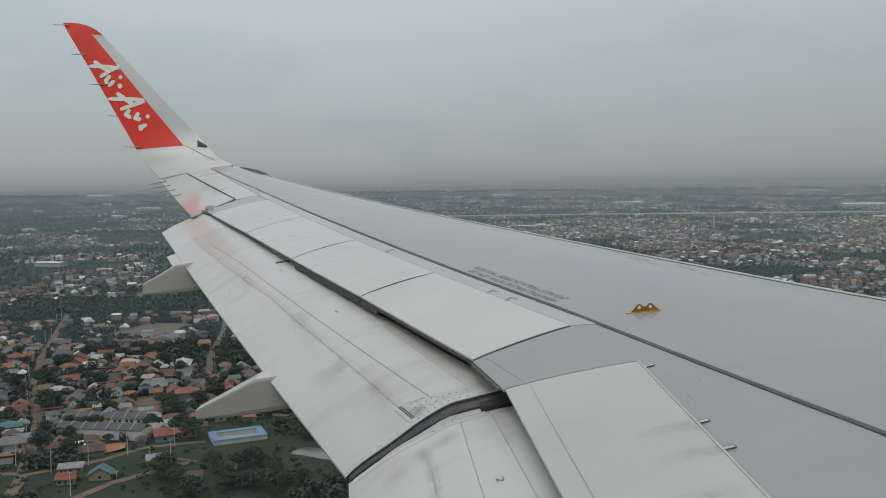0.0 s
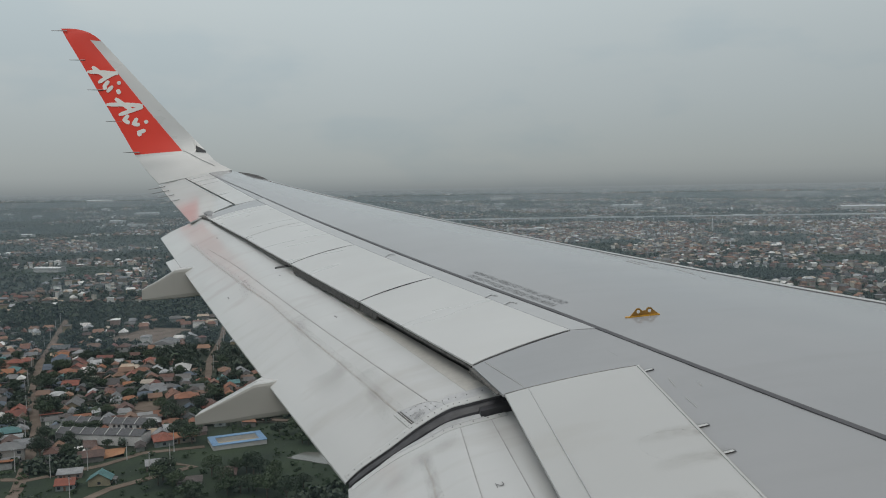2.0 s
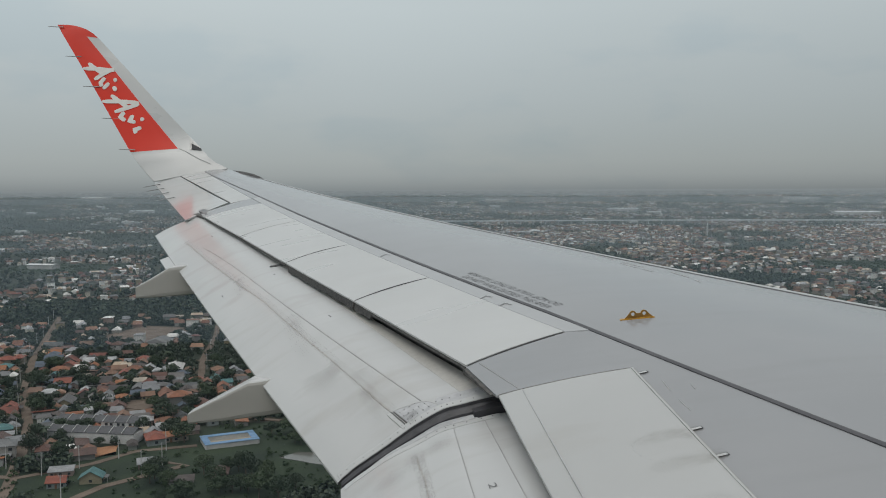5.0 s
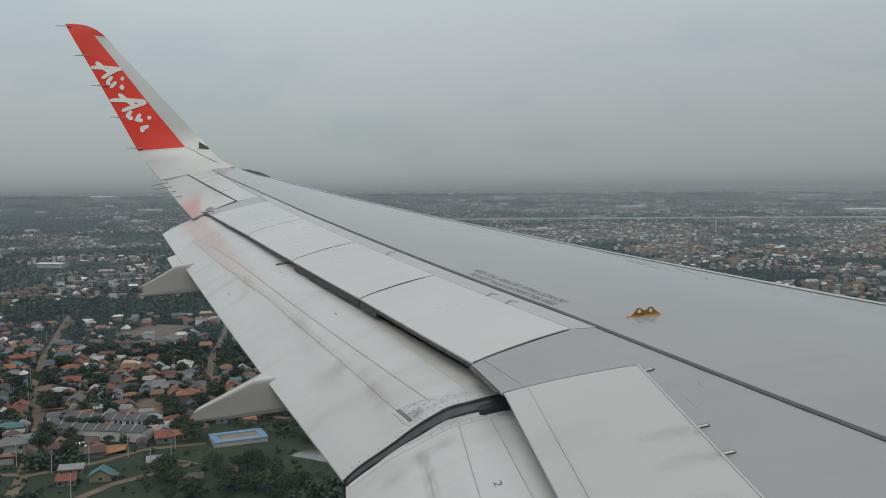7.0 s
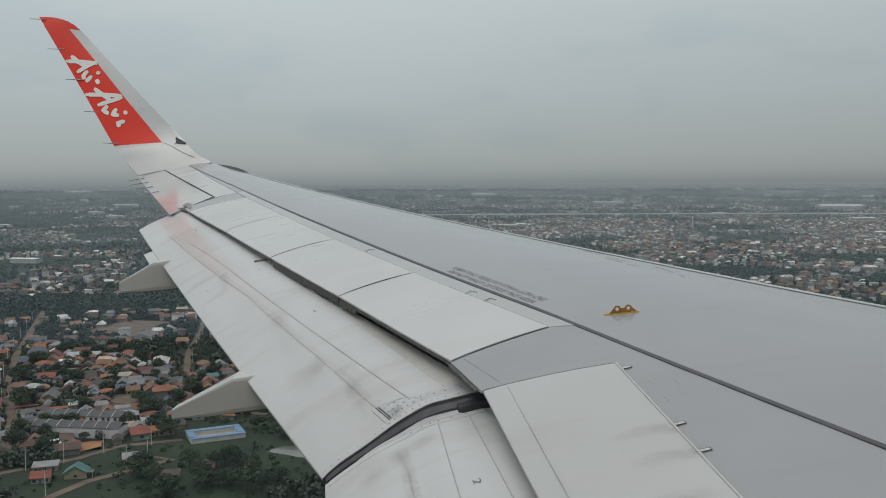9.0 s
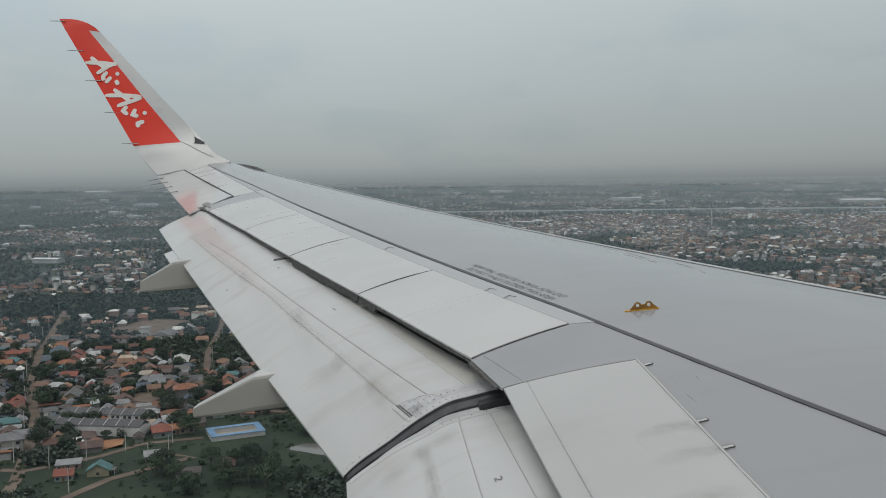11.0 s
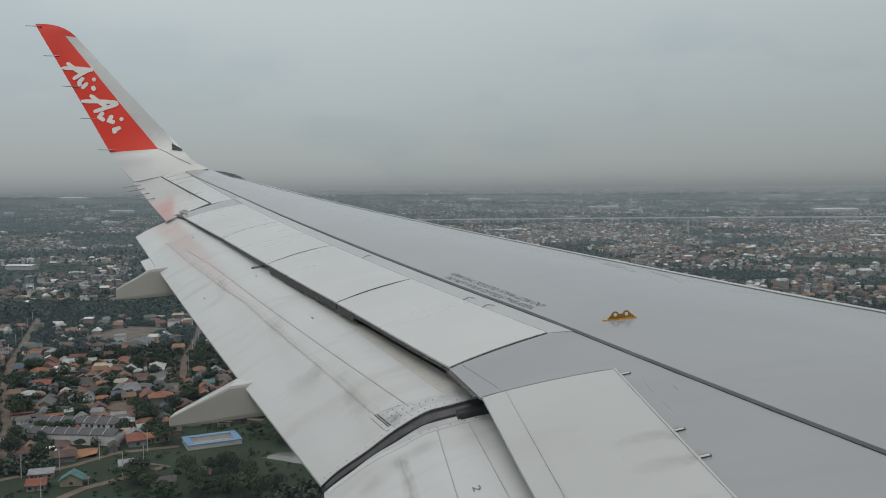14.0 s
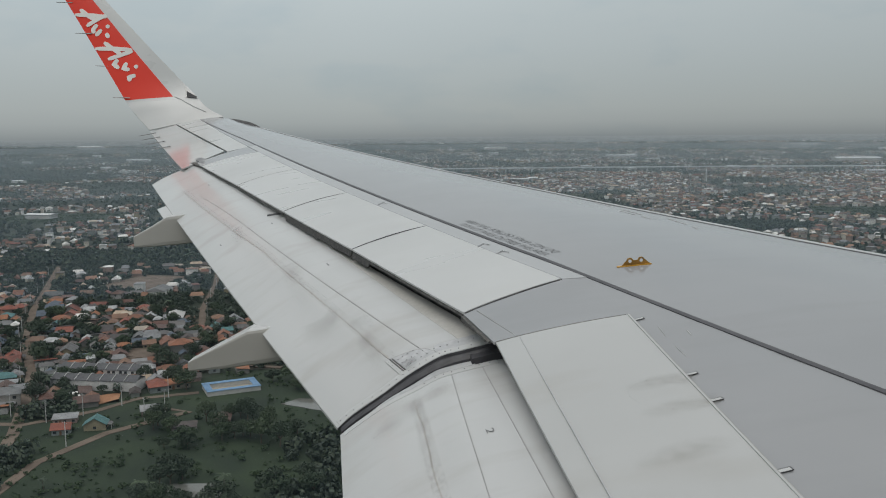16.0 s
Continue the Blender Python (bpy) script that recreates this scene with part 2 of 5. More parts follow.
TORN = plain("frayed_grey_seal", (0.014, 0.014, 0.015), (0.10, 0.098, 0.092), 60, (0.6, 0.85), fine=90)
LENS_DARK = plain("dark_lens", (0.015, 0.017, 0.02), (0.03, 0.032, 0.036), 5, (0.5, 0.6))

def smog(amount, tint):
    """See-through sheet that imitates haze: mostly clear, thinning out with height."""
    m = bpy.data.materials.new("haze_sheet")
    m.use_nodes = True
    nodes, links = m.node_tree.nodes, m.node_tree.links
    nodes.clear()
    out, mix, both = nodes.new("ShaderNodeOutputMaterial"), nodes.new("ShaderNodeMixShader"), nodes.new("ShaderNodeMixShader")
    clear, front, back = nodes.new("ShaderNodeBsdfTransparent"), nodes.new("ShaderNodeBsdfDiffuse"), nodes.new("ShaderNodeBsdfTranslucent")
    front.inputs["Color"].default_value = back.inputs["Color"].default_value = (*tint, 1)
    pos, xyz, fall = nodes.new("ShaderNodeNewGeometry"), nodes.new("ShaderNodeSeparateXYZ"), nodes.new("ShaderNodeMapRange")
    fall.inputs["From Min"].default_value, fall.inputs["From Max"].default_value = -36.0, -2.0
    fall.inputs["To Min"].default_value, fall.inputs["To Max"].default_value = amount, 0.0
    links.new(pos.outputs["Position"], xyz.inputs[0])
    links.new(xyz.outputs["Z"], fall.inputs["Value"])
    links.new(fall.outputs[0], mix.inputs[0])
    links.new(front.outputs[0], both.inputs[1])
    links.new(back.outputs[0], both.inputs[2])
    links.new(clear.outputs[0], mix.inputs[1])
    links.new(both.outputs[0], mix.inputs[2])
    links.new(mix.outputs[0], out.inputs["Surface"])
    return m


GROUND = -110.0


def far_distance():
    """Glowing last strip of land under the horizon, haze and faint specks painted in."""
    m = bpy.data.materials.new("glowing_painted_haze")
    m.use_nodes = True
    nodes, links = m.node_tree.nodes, m.node_tree.links
    nodes.clear()
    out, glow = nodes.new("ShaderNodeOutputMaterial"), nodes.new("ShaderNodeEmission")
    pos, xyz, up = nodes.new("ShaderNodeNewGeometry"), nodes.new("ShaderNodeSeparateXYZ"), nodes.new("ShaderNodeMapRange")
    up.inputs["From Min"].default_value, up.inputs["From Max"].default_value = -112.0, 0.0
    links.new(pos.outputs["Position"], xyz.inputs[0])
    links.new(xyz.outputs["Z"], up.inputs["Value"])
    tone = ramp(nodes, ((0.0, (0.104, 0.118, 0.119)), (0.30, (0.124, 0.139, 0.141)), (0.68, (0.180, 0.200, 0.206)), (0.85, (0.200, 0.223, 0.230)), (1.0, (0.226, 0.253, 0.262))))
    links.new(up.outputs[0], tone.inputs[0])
    specks = noise_tex(nodes, links, 0.030, 3, (1, 1, 2.2), True)
    stretch = nodes.new("ShaderNodeMath")  # land that lies farther shows flatter
    stretch.operation = "DIVIDE"
    stretch.inputs[0].default_value = GROUND
    links.new(xyz.outputs["Z"], stretch.inputs[1])
    land = nodes.new("ShaderNodeVectorMath")
    land.operation = "SCALE"
    flat = nodes.new("ShaderNodeCombineXYZ")
    links.new(xyz.outputs["X"], flat.inputs["X"])
    links.new(xyz.outputs["Y"], flat.inputs["Y"])
    links.new(flat.outputs[0], land.inputs[0])
    links.new(stretch.outputs[0], land.inputs["Scale"])
    woods = nodes.new("ShaderNodeTexNoise")
    woods.inputs["Scale"].default_value, woods.inputs["Detail"].default_value = 0.0011, 5
    links.new(land.outputs[0], woods.inputs["Vector"])
    lift = nodes.new("ShaderNodeMapRange")
    lift.inputs["From Min"].default_value, lift.inputs["From Max"].default_value = 0.55, 0.70
    lift.inputs["To Min"].default_value, lift.inputs["To Max"].default_value = 0.97, 1.6
    links.new(specks.outputs["Fac"], lift.inputs["Value"])
    shade = ramp(nodes, ((0.42, (0.66, 0.68, 0.69)), (0.58, (1.18, 1.16, 1.13))))
    links.new(woods.outputs["Fac"], shade.inputs[0])
    both = nodes.new("ShaderNodeMixRGB")
    both.blend_type = "MULTIPLY"
    both.inputs[0].default_value = 1.0
    links.new(shade.outputs[0], both.inputs[1])
    links.new(lift.outputs[0], both.inputs[2])
    mul = nodes.new("ShaderNodeMixRGB")
    mul.blend_type = "MULTIPLY"
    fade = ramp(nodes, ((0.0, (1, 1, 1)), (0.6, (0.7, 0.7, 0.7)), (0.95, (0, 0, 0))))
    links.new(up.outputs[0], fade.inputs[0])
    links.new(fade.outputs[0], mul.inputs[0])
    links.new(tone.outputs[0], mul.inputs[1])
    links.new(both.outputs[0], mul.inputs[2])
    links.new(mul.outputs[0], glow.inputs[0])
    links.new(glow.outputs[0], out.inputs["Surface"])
    return m


ROOFS = ((0.27, 0.110, 0.058), (0.165, 0.075, 0.052), (0.29, 0.30, 0.31), (0.28, 0.125, 0.070), (0.095, 0.083, 0.080), (0.38, 0.385, 0.39), (0.17, 0.165, 0.16), (0.24, 0.075, 0.050),
         (0.58, 0.59, 0.59), (0.115, 0.090, 0.080), (0.30, 0.165, 0.10), (0.23, 0.235, 0.235), (0.145, 0.085, 0.068), (0.20, 0.19, 0.18), (0.14, 0.148, 0.148), (0.12, 0.155, 0.20), (0.10, 0.25, 0.25), (0.34, 0.10, 0.06), (0.42, 0.17, 0.075), (0.36, 0.14, 0.07))
BLUE_ROOF = plain("blue_sheet_roof", (0.10, 0.20, 0.34), (0.15, 0.27, 0.42), 0.3, (0.5, 0.7), fine=2, world_space=True)
SAND = plain("pale_sand", (0.30, 0.27, 0.21), (0.40, 0.36, 0.29), 0.2, (0.9, 1.0), fine=2, world_space=True)
ROOFS = tuple(tuple(0.74 * c for c in k) for k in ROOFS)
WALLS = ((0.50, 0.485, 0.45), (0.38, 0.34, 0.28), (0.58, 0.57, 0.55), (0.30, 0.29, 0.27), (0.42, 0.37, 0.25), (0.34, 0.38, 0.37), (0.42, 0.32, 0.28))
# Far roofs greyed in their base colour to imitate haze.
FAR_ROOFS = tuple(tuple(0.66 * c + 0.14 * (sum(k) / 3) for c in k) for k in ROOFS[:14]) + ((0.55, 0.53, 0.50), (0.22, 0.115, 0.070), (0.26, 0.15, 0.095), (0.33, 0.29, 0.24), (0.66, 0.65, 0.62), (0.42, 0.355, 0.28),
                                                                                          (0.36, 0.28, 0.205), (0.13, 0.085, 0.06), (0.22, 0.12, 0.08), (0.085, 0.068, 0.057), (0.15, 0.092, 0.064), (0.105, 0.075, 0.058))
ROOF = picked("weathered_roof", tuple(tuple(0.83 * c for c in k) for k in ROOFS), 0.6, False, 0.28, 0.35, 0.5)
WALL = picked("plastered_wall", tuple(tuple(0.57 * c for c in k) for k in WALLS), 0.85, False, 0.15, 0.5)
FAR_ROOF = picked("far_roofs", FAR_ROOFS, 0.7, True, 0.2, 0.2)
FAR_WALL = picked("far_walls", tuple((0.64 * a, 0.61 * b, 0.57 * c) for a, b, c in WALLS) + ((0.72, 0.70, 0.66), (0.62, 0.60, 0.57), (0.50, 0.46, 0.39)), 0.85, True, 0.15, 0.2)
WINDOW_GLASS = plain("house_window_glass", (0.03, 0.035, 0.04), (0.06, 0.065, 0.07), 2, (0.08, 0.2))
DOOR_WOOD = plain("brown_door_wood", (0.10, 0.055, 0.03), (0.17, 0.09, 0.05), 2, (0.5, 0.7), stretch=(8, 8, 1))
SLATE = plain("dark_slate_roof", (0.050, 0.051, 0.055), (0.085, 0.085, 0.088), 0.8, (0.5, 0.7), fine=3, world_space=True)
ROW_WALL = plain("whitewashed_wall", (0.46, 0.455, 0.44), (0.56, 0.555, 0.54), 0.4, (0.8, 0.9), fine=3, world_space=True)
BARK = plain("grey_brown_bark", (0.075, 0.058, 0.043), (0.14, 0.11, 0.085), 3, (0.8, 0.95), bump=0.6)
LEAF = picked("tree_leaves", ((0.024, 0.042, 0.019), (0.031, 0.052, 0.021), (0.021, 0.037, 0.018), (0.040, 0.062, 0.025), (0.028, 0.045, 0.022)), 0.6, False, 0.45, 0.9)
# Bluer base colour than the near leaves, to imitate haze.
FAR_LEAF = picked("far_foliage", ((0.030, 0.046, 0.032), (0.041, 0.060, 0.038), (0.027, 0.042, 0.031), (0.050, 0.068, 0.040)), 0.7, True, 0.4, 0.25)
DIRT = plain("red_dirt_road", (0.100, 0.074, 0.055), (0.160, 0.124, 0.095), 0.12, (0.9, 1.0), fine=1.5, world_space=True)
ORANGE_SOIL = plain("orange_laterite_soil", (0.26, 0.12, 0.06), (0.36, 0.19, 0.10), 0.2, (0.9, 1.0), fine=2, world_space=True)
GRASS = plain("marsh_grass", (0.008, 0.018, 0.008), (0.022, 0.038, 0.014), 0.045, (0.85, 1.0), fine=0.9, world_space=True)
SCRUB = plain("scrub_leaves", (0.020, 0.040, 0.014), (0.036, 0.060, 0.020), 0.08, (0.7, 0.9), fine=1.2, world_space=True)
POND = plain("grey_pond_water", (0.10, 0.10, 0.09), (0.14, 0.14, 0.125), 0.05, (0.06, 0.16), fine=1.0, world_space=True)
CONCRETE = plain("pale_concrete", (0.38, 0.375, 0.36), (0.50, 0.495, 0.48), 0.05, (0.8, 0.95), fine=0.6, world_space=True)
SHED_ROOF = plain("pale_sheet_roof", (0.55, 0.56, 0.56), (0.68, 0.68, 0.67), 0.03, (0.5, 0.7), fine=0.5, world_space=True)


# ---- building helpers ----
def finish(name, bm, material, parent=None, smooth=False):
    me = bpy.data.meshes.new(name)
    bmesh.ops.recalc_face_normals(bm, faces=bm.faces[:])
    bm.to_mesh(me)
    bm.free()
    for m in material if isinstance(material, (list, tuple)) else (material,):
        me.materials.append(m)
    if smooth:
        me.polygons.foreach_set("use_smooth", [True] * len(me.polygons))
        me.set_sharp_from_angle(angle=radians(35))
    ob = new(name, me)
    ob.parent = parent
    return ob


def part(name, bm, material, parent, label="", smooth=False):
    ob = finish(name, bm, material, parent, smooth)
    return tagged(ob, label) if label else ob


def loft(bm, rings, closed=True, caps=True, mats=None):
    """Quads between rings of equal length."""
    vs = [[bm.verts.new(p) for p in ring] for ring in rings]
    n = len(vs[0])
    for i in range(len(vs) - 1):
        for j in range(n if closed else n - 1):
            k = (j + 1) % n
            f = bm.faces.new((vs[i][j], vs[i][k], vs[i + 1][k], vs[i + 1][j]))
            if mats:
                f.material_index = mats(i, j)
    if caps and closed:
        bm.faces.new(vs[0][::-1])
        bm.faces.new(vs[-1])
    return vs


def box(bm, x0, x1, y0, y1, z0, z1):
    loft(bm, [[Vector(p) for p in ((x0, y0, z), (x1, y0, z), (x1, y1, z), (x0, y1, z))] for z in (z0, z1)])


def rod(bm, a, b, r0, r1, n=6):
    a, b = Vector(a), Vector(b)
    q = (b - a).to_track_quat("Z", "Y").to_matrix()
    loft(bm, [[c + q @ Vector((r * math.cos(t * math.tau / n), r * math.sin(t * math.tau / n), 0)) for t in range(n)] for c, r in ((a, r0), (b, r1))])


# ---- the wing: its rear hinge line, its surface, its panels ----
def hinge_x(y):
    return 3.5049 - 0.4414 * y


def hinge_z(y):
    return 0.003311 * y * y + 0.03021 * y - 1.0447


def nose(y):
    return (1.95 - 0.145 * (y - 6.7)) / 0.93


def rise(u, y):
    camber = 0.168 + 0.047 * min(1, max(0, (y - 7) / 2.5))
    return 0.205 * u if u < 0 else camber * u * (1 - 0.9 * u / nose(y))


def on_wing(u, y, lift=0.0):
    """A place on the upper surface: u metres ahead of the hinge line, y metres out from the aircraft's middle."""
    return Vector((hinge_x(y) + u, y, hinge_z(y) + rise(u, y) + lift))


def skin_rear(y):
    if y >= 6.45:
        return 0.0
    if y >= 5.81:
        return -0.085 * (6.45 - y) / 0.64
    return 0.855 + 0.092 * (5.81 - y) - hinge_x(y)


def lerp(a, b, t):
    return a + (b - a) * t


def spaced(a, b, n):
    return [a + (b - a) * i / (n - 1) for i in range(n)]


def panel(name, c00, c01, c10, c11, material, parent, thick=0.02, lift=0.0, nu=6, ny=14, label="", edge=0.006, rear_lift=0.0, bulge=0.0):
    """A curved sheet on the wing between four (u, y) corners: c00-c01 its rear edge, c10-c11 its front edge."""
    bm = bmesh.new()
    def at(a, b, down):
        u = lerp(lerp(c00[0], c01[0], b), lerp(c10[0], c11[0], b), a)
        y = lerp(lerp(c00[1], c01[1], b), lerp(c10[1], c11[1], b), a)
        return on_wing(u, y, lift - down + rear_lift * (1 - a) + bulge * 4 * a * (1 - a))
    rings = []
    for b in spaced(0, 1, ny):
        top = [at(a, b, 0) for a in spaced(0, 1, nu)]
        top[0] = top[0] - Vector((0, 0, edge * 0.3))
        low = [at(a, b, lerp(0.012, thick, a)) for a in spaced(1, 0, nu)]
        rings.append(top + low)
    loft(bm, rings, mats=lambda i, j: 1 if nu - 1 <= j < 2 * nu - 1 else 0)
    return part(name, bm, (material, UNDERSIDE), parent, label, True)


def strip(name, places, width_dir, width, material, parent, label="", height=0.0015):
    """A thin raised band along places."""
    bm = bmesh.new()
    rings = []
    for p in places:
        w = width_dir * width / 2
        rings.append([p - w, p + w, p + w + Vector((0, 0, -0.004)), p - w + Vector((0, 0, -0.004))])
    for r in rings:
        for v in r[:2]:
            v.z += height
    loft(bm, rings)
    return part(name, bm, material, parent, label)


wing = tagged(new("airplane_wing"), "grey and white airliner wing with flaps lowered", "airplane wing")

# main skin between the root and the tip
bm = bmesh.new()
rings = []
for y in spaced(1.92, 16.9, 60):
    L, ua = nose(y), skin_rear(y)
    k = L / 2.0
    f = 0.875 * L
    top = [on_wing(u, y) for u in spaced(ua, f, 18)]
    low = [on_wing(f, y, -0.03), on_wing(f, y, -0.20 * k), Vector((hinge_x(y) + 0.4 * L, y, hinge_z(y) - 0.30 * k)),
           Vector((hinge_x(y) + ua, y, hinge_z(y) + rise(ua, y) - 0.26 * k))]
    rings.append(top + low)
loft(bm, rings, mats=lambda i, j: 1 if j >= 20 else 0)
skin = part("skin", bm, (GREY_SKIN, CAVITY_SHADE), wing, "smooth light grey wing skin", True)

# leading edge slats, each a rounded nose
for a, b in ((2.0, 6.3), (6.312, 9.1), (9.112, 11.9), (11.912, 14.6), (14.612, 16.2)):
    bm = bmesh.new()
    rings = []
    for y in spaced(a, b, 14):
        L = nose(y)
        k = L / 2.0
        x0, z0 = hinge_x(y), hinge_z(y)
        g0 = rise(0.93 * L, y)
        ring = [on_wing(u * L, y, 0.002) for u in (0.879, 0.90, 0.93)]
        ring += [Vector((x0 + u * L, y, z0 + g0 + dz * k)) for u, dz in ((0.955, -0.016), (0.978, -0.045), (0.992, -0.085), (0.995, -0.13), (0.98, -0.18), (0.94, -0.215), (0.879, -0.225))]
        rings.append(ring)
    loft(bm, rings)
    part("slat", bm, PALE, wing, "pale grey leading edge slat", True)

for ya, yb in ((2.0, 16.2),):
    strip("slat_seam", [on_wing(0.862 * nose(y), y) for y in spaced(ya, yb, 60)], Vector((1, 0, -0.1)).normalized(), 0.013, EDGE_LINE, wing, "thin dark seam behind the slats", 0.003)

# spoilers along the hinge line, and the inboard one
SPAN = [6.45, 8.07, 9.69, 11.31, 12.88]
REAR = [(-0.600, 6.262), (-0.594, 7.882), (-0.622, 9.502), (-0.658, 11.122), (-0.735, 12.735)]
for i in range(4):
    gap = 0.0048
    sp = panel("spoiler", (REAR[i][0], REAR[i][1] + gap), (REAR[i + 1][0], REAR[i + 1][1] - gap), (-0.006, SPAN[i] + gap), (-0.006, SPAN[i + 1] - gap),
               PALE, wing, 0.05, 0.004, 10, 14, "pale spoiler panel lying closed", bulge=(0.009, 0.014, 0.017, 0.017)[i])
inner_spoiler = panel("spoiler", (-1.515, 3.2), (-0.674, 5.806), (-1.002, 3.2), (-0.091, 5.803), GRIMY, wing, 0.06, 0.005, 10, 20, "wide pale inboard spoiler panel", bulge=0.009)
strip("seam", [lerp(on_wing(-0.572, 5.80, 0.0112), on_wing(-1.46, 3.2, 0.0092), t) for t in spaced(0, 1, 18)], Vector((1, 0, 0.2)), 0.0026, GREY_PLATE, inner_spoiler)
panel("fixed_panel", (-1.95, 1.94), (-1.52, 3.188), (-1.448, 1.94), (-1.002, 3.188), GREY_SKIN, wing, 0.05, 0.001, 6, 8, "grey fixed panel at the wing root")
panel("fixed_panel", (-0.676, 5.818), (-0.608, 6.250), (-0.0865, 5.818), (-0.001, 6.44), GREY_SKIN, wing, 0.05, 0.001, 10, 6, "grey fixed panel at the wing kink", bulge=0.008)
panel("fixed_panel", (-0.745, 12.745), (-0.735, 13.06), (-0.008, 12.895), (-0.008, 13.42), GREY_SKIN, wing, 0.05, 0.001, 10, 6, bulge=0.012)
panel("fixed_panel", (-0.281, 13.41), (-0.401, 16.9), (-0.006, 13.42), (-0.006, 16.9), PALE, wing, 0.05, 0.001, 4, 12)
panel("aileron", (-0.944, 12.98), (-0.862, 16.9), (-0.300, 13.50), (-0.420, 16.88), GLOSSY, wing, 0.07, 0.0, 6, 14, "pale aileron at the wing tip", rear_lift=-0.02)

bm = bmesh.new()
TIP = [on_wing(u, y, 0.005) for u, y in ((-0.722, 13.318), (-0.634, 13.396), (-0.600, 13.015), (-0.695, 12.901))]
loft(bm, [[p - Vector((0, 0, 0.006)) for p in TIP], TIP])
part("seal_plate", bm, RUBBED_GREY, wing, "grey rubbed plate at the flap's outer end")
bm = bmesh.new()
loft(bm, [[on_wing(u, y, d) for u, y in ((-0.80, 13.24), (-0.735, 13.22), (-0.70, 12.92), (-0.735, 12.86))] for d in (-0.035, -0.012)])
part("seal_end", bm, SOOTY, wing, "black torn seal at the flap's outer end")
strip("hinge_gap", [lerp(on_wing(-0.287, 13.45, 0.002), on_wing(-0.409, 16.88, 0.002), t) for t in spaced(0, 1, 12)], Vector((1, 0, 0.2)).normalized(), 0.011, SEAM, wing, "dark gap at the aileron hinge", 0.003)
panel("seal_band", (0.004, 6.452), (0.004, 13.4), (0.106, 6.405), (0.100, 13.4), BAND, wing, 0.006, 0.0025, 3, 40, "paler sealed band ahead of the spoilers")

for (ua, ya), (ub, yb) in (((1.511, 8.62), (1.472, 8.33)), ((1.455, 8.20), (1.428, 7.96)), ((1.501, 7.79), (1.449, 7.56)), ((1.42, 7.46), (1.382, 7.37)), ((1.381, 8.12), (1.365, 7.93)), ((1.36, 7.85), (1.353, 7.76))):
    strip("scratch", [on_wing(lerp(ua, ub, t), lerp(ya, yb, t), 0.001) for t in (0, 0.5, 1)], Vector((1, 0, -0.1)).normalized(), 0.011, SCUFF, wing, "faint scuff near the leading edge", 0.001)
for u, y in ((0.008, 8.996), (-0.012, 7.321), (-0.012, 7.096)):
    strip("placard", [on_wing(u + 0.060 * t, y + 0.045 * t, 0.006) for t in (0, 0.5, 1)], Vector((0.4, 1, 0)).normalized(), 0.004, GREY_PLATE, wing)
    strip("placard", [on_wing(u + 0.060 + 0.010 * t, y + 0.045 - 0.05 * t, 0.006) for t in (0, 0.5, 1)], Vector((1, 0.3, 0)).normalized(), 0.007, GREY_PLATE, wing)
for k in range(11):
    a = radians(58 + 17.5 * k)
    p = on_wing(-0.455 + 0.137 * math.cos(a), 4.995 + 0.137 * math.sin(a), 0.013)
    bm = bmesh.new()
    rod(bm, p, p + Vector((0, 0, 0.0015)), 0.0030, 0.0026, 6)
    part("rivet", bm, GREY_PLATE, inner_spoiler)
strip("seam", [on_wing(lerp(-0.674, -0.091, a), lerp(5.811, 5.808, a), 0.005 + 0.009 * 4 * a * (1 - a)) for a in spaced(0, 1, 14)], Vector((0.1, 1, 0)).normalized(), 0.004, FINE_SEAM, inner_spoiler)
LIP = [on_wing(lerp(-0.088, -0.999, t), lerp(5.800, 3.2, t), 0.006) for t in spaced(0, 1, 24)]
strip("edge_lip", LIP, Vector((1, 0, 0.2)).normalized(), 0.007, GRIMY, inner_spoiler, "pale rim along the spoiler hinge", 0.003)
strip("seam", [p + Vector((0.006, 0, 0.001)) for p in LIP], Vector((1, 0, 0.2)).normalized(), 0.003, FINE_SEAM, inner_spoiler)
for a, b in (((-0.086, 5.607), (-0.126, 5.511)), ((-0.169, 5.393), (-0.201, 5.290)), ((-0.03, 5.52), (-0.05, 5.47))):
    strip("scratch", [on_wing(lerp(a[0], b[0], t), lerp(a[1], b[1], t), 0.001) for t in (0, 0.5, 1)], Vector((1, 0.3, 0.2)).normalized(), 0.0022, SCUFF, wing, "faint scratch in the grey paint", 0.001)
strip("scratch", [on_wing(lerp(-0.545, -0.573, t), lerp(6.245, 5.83, t), 0.006) for t in (0, 0.25, 0.5, 0.75, 1)], Vector((1, 0.3, 0.2)).normalized(), 0.0022, FINE_SEAM, wing, "fine seam in the fixed panel", 0.001)


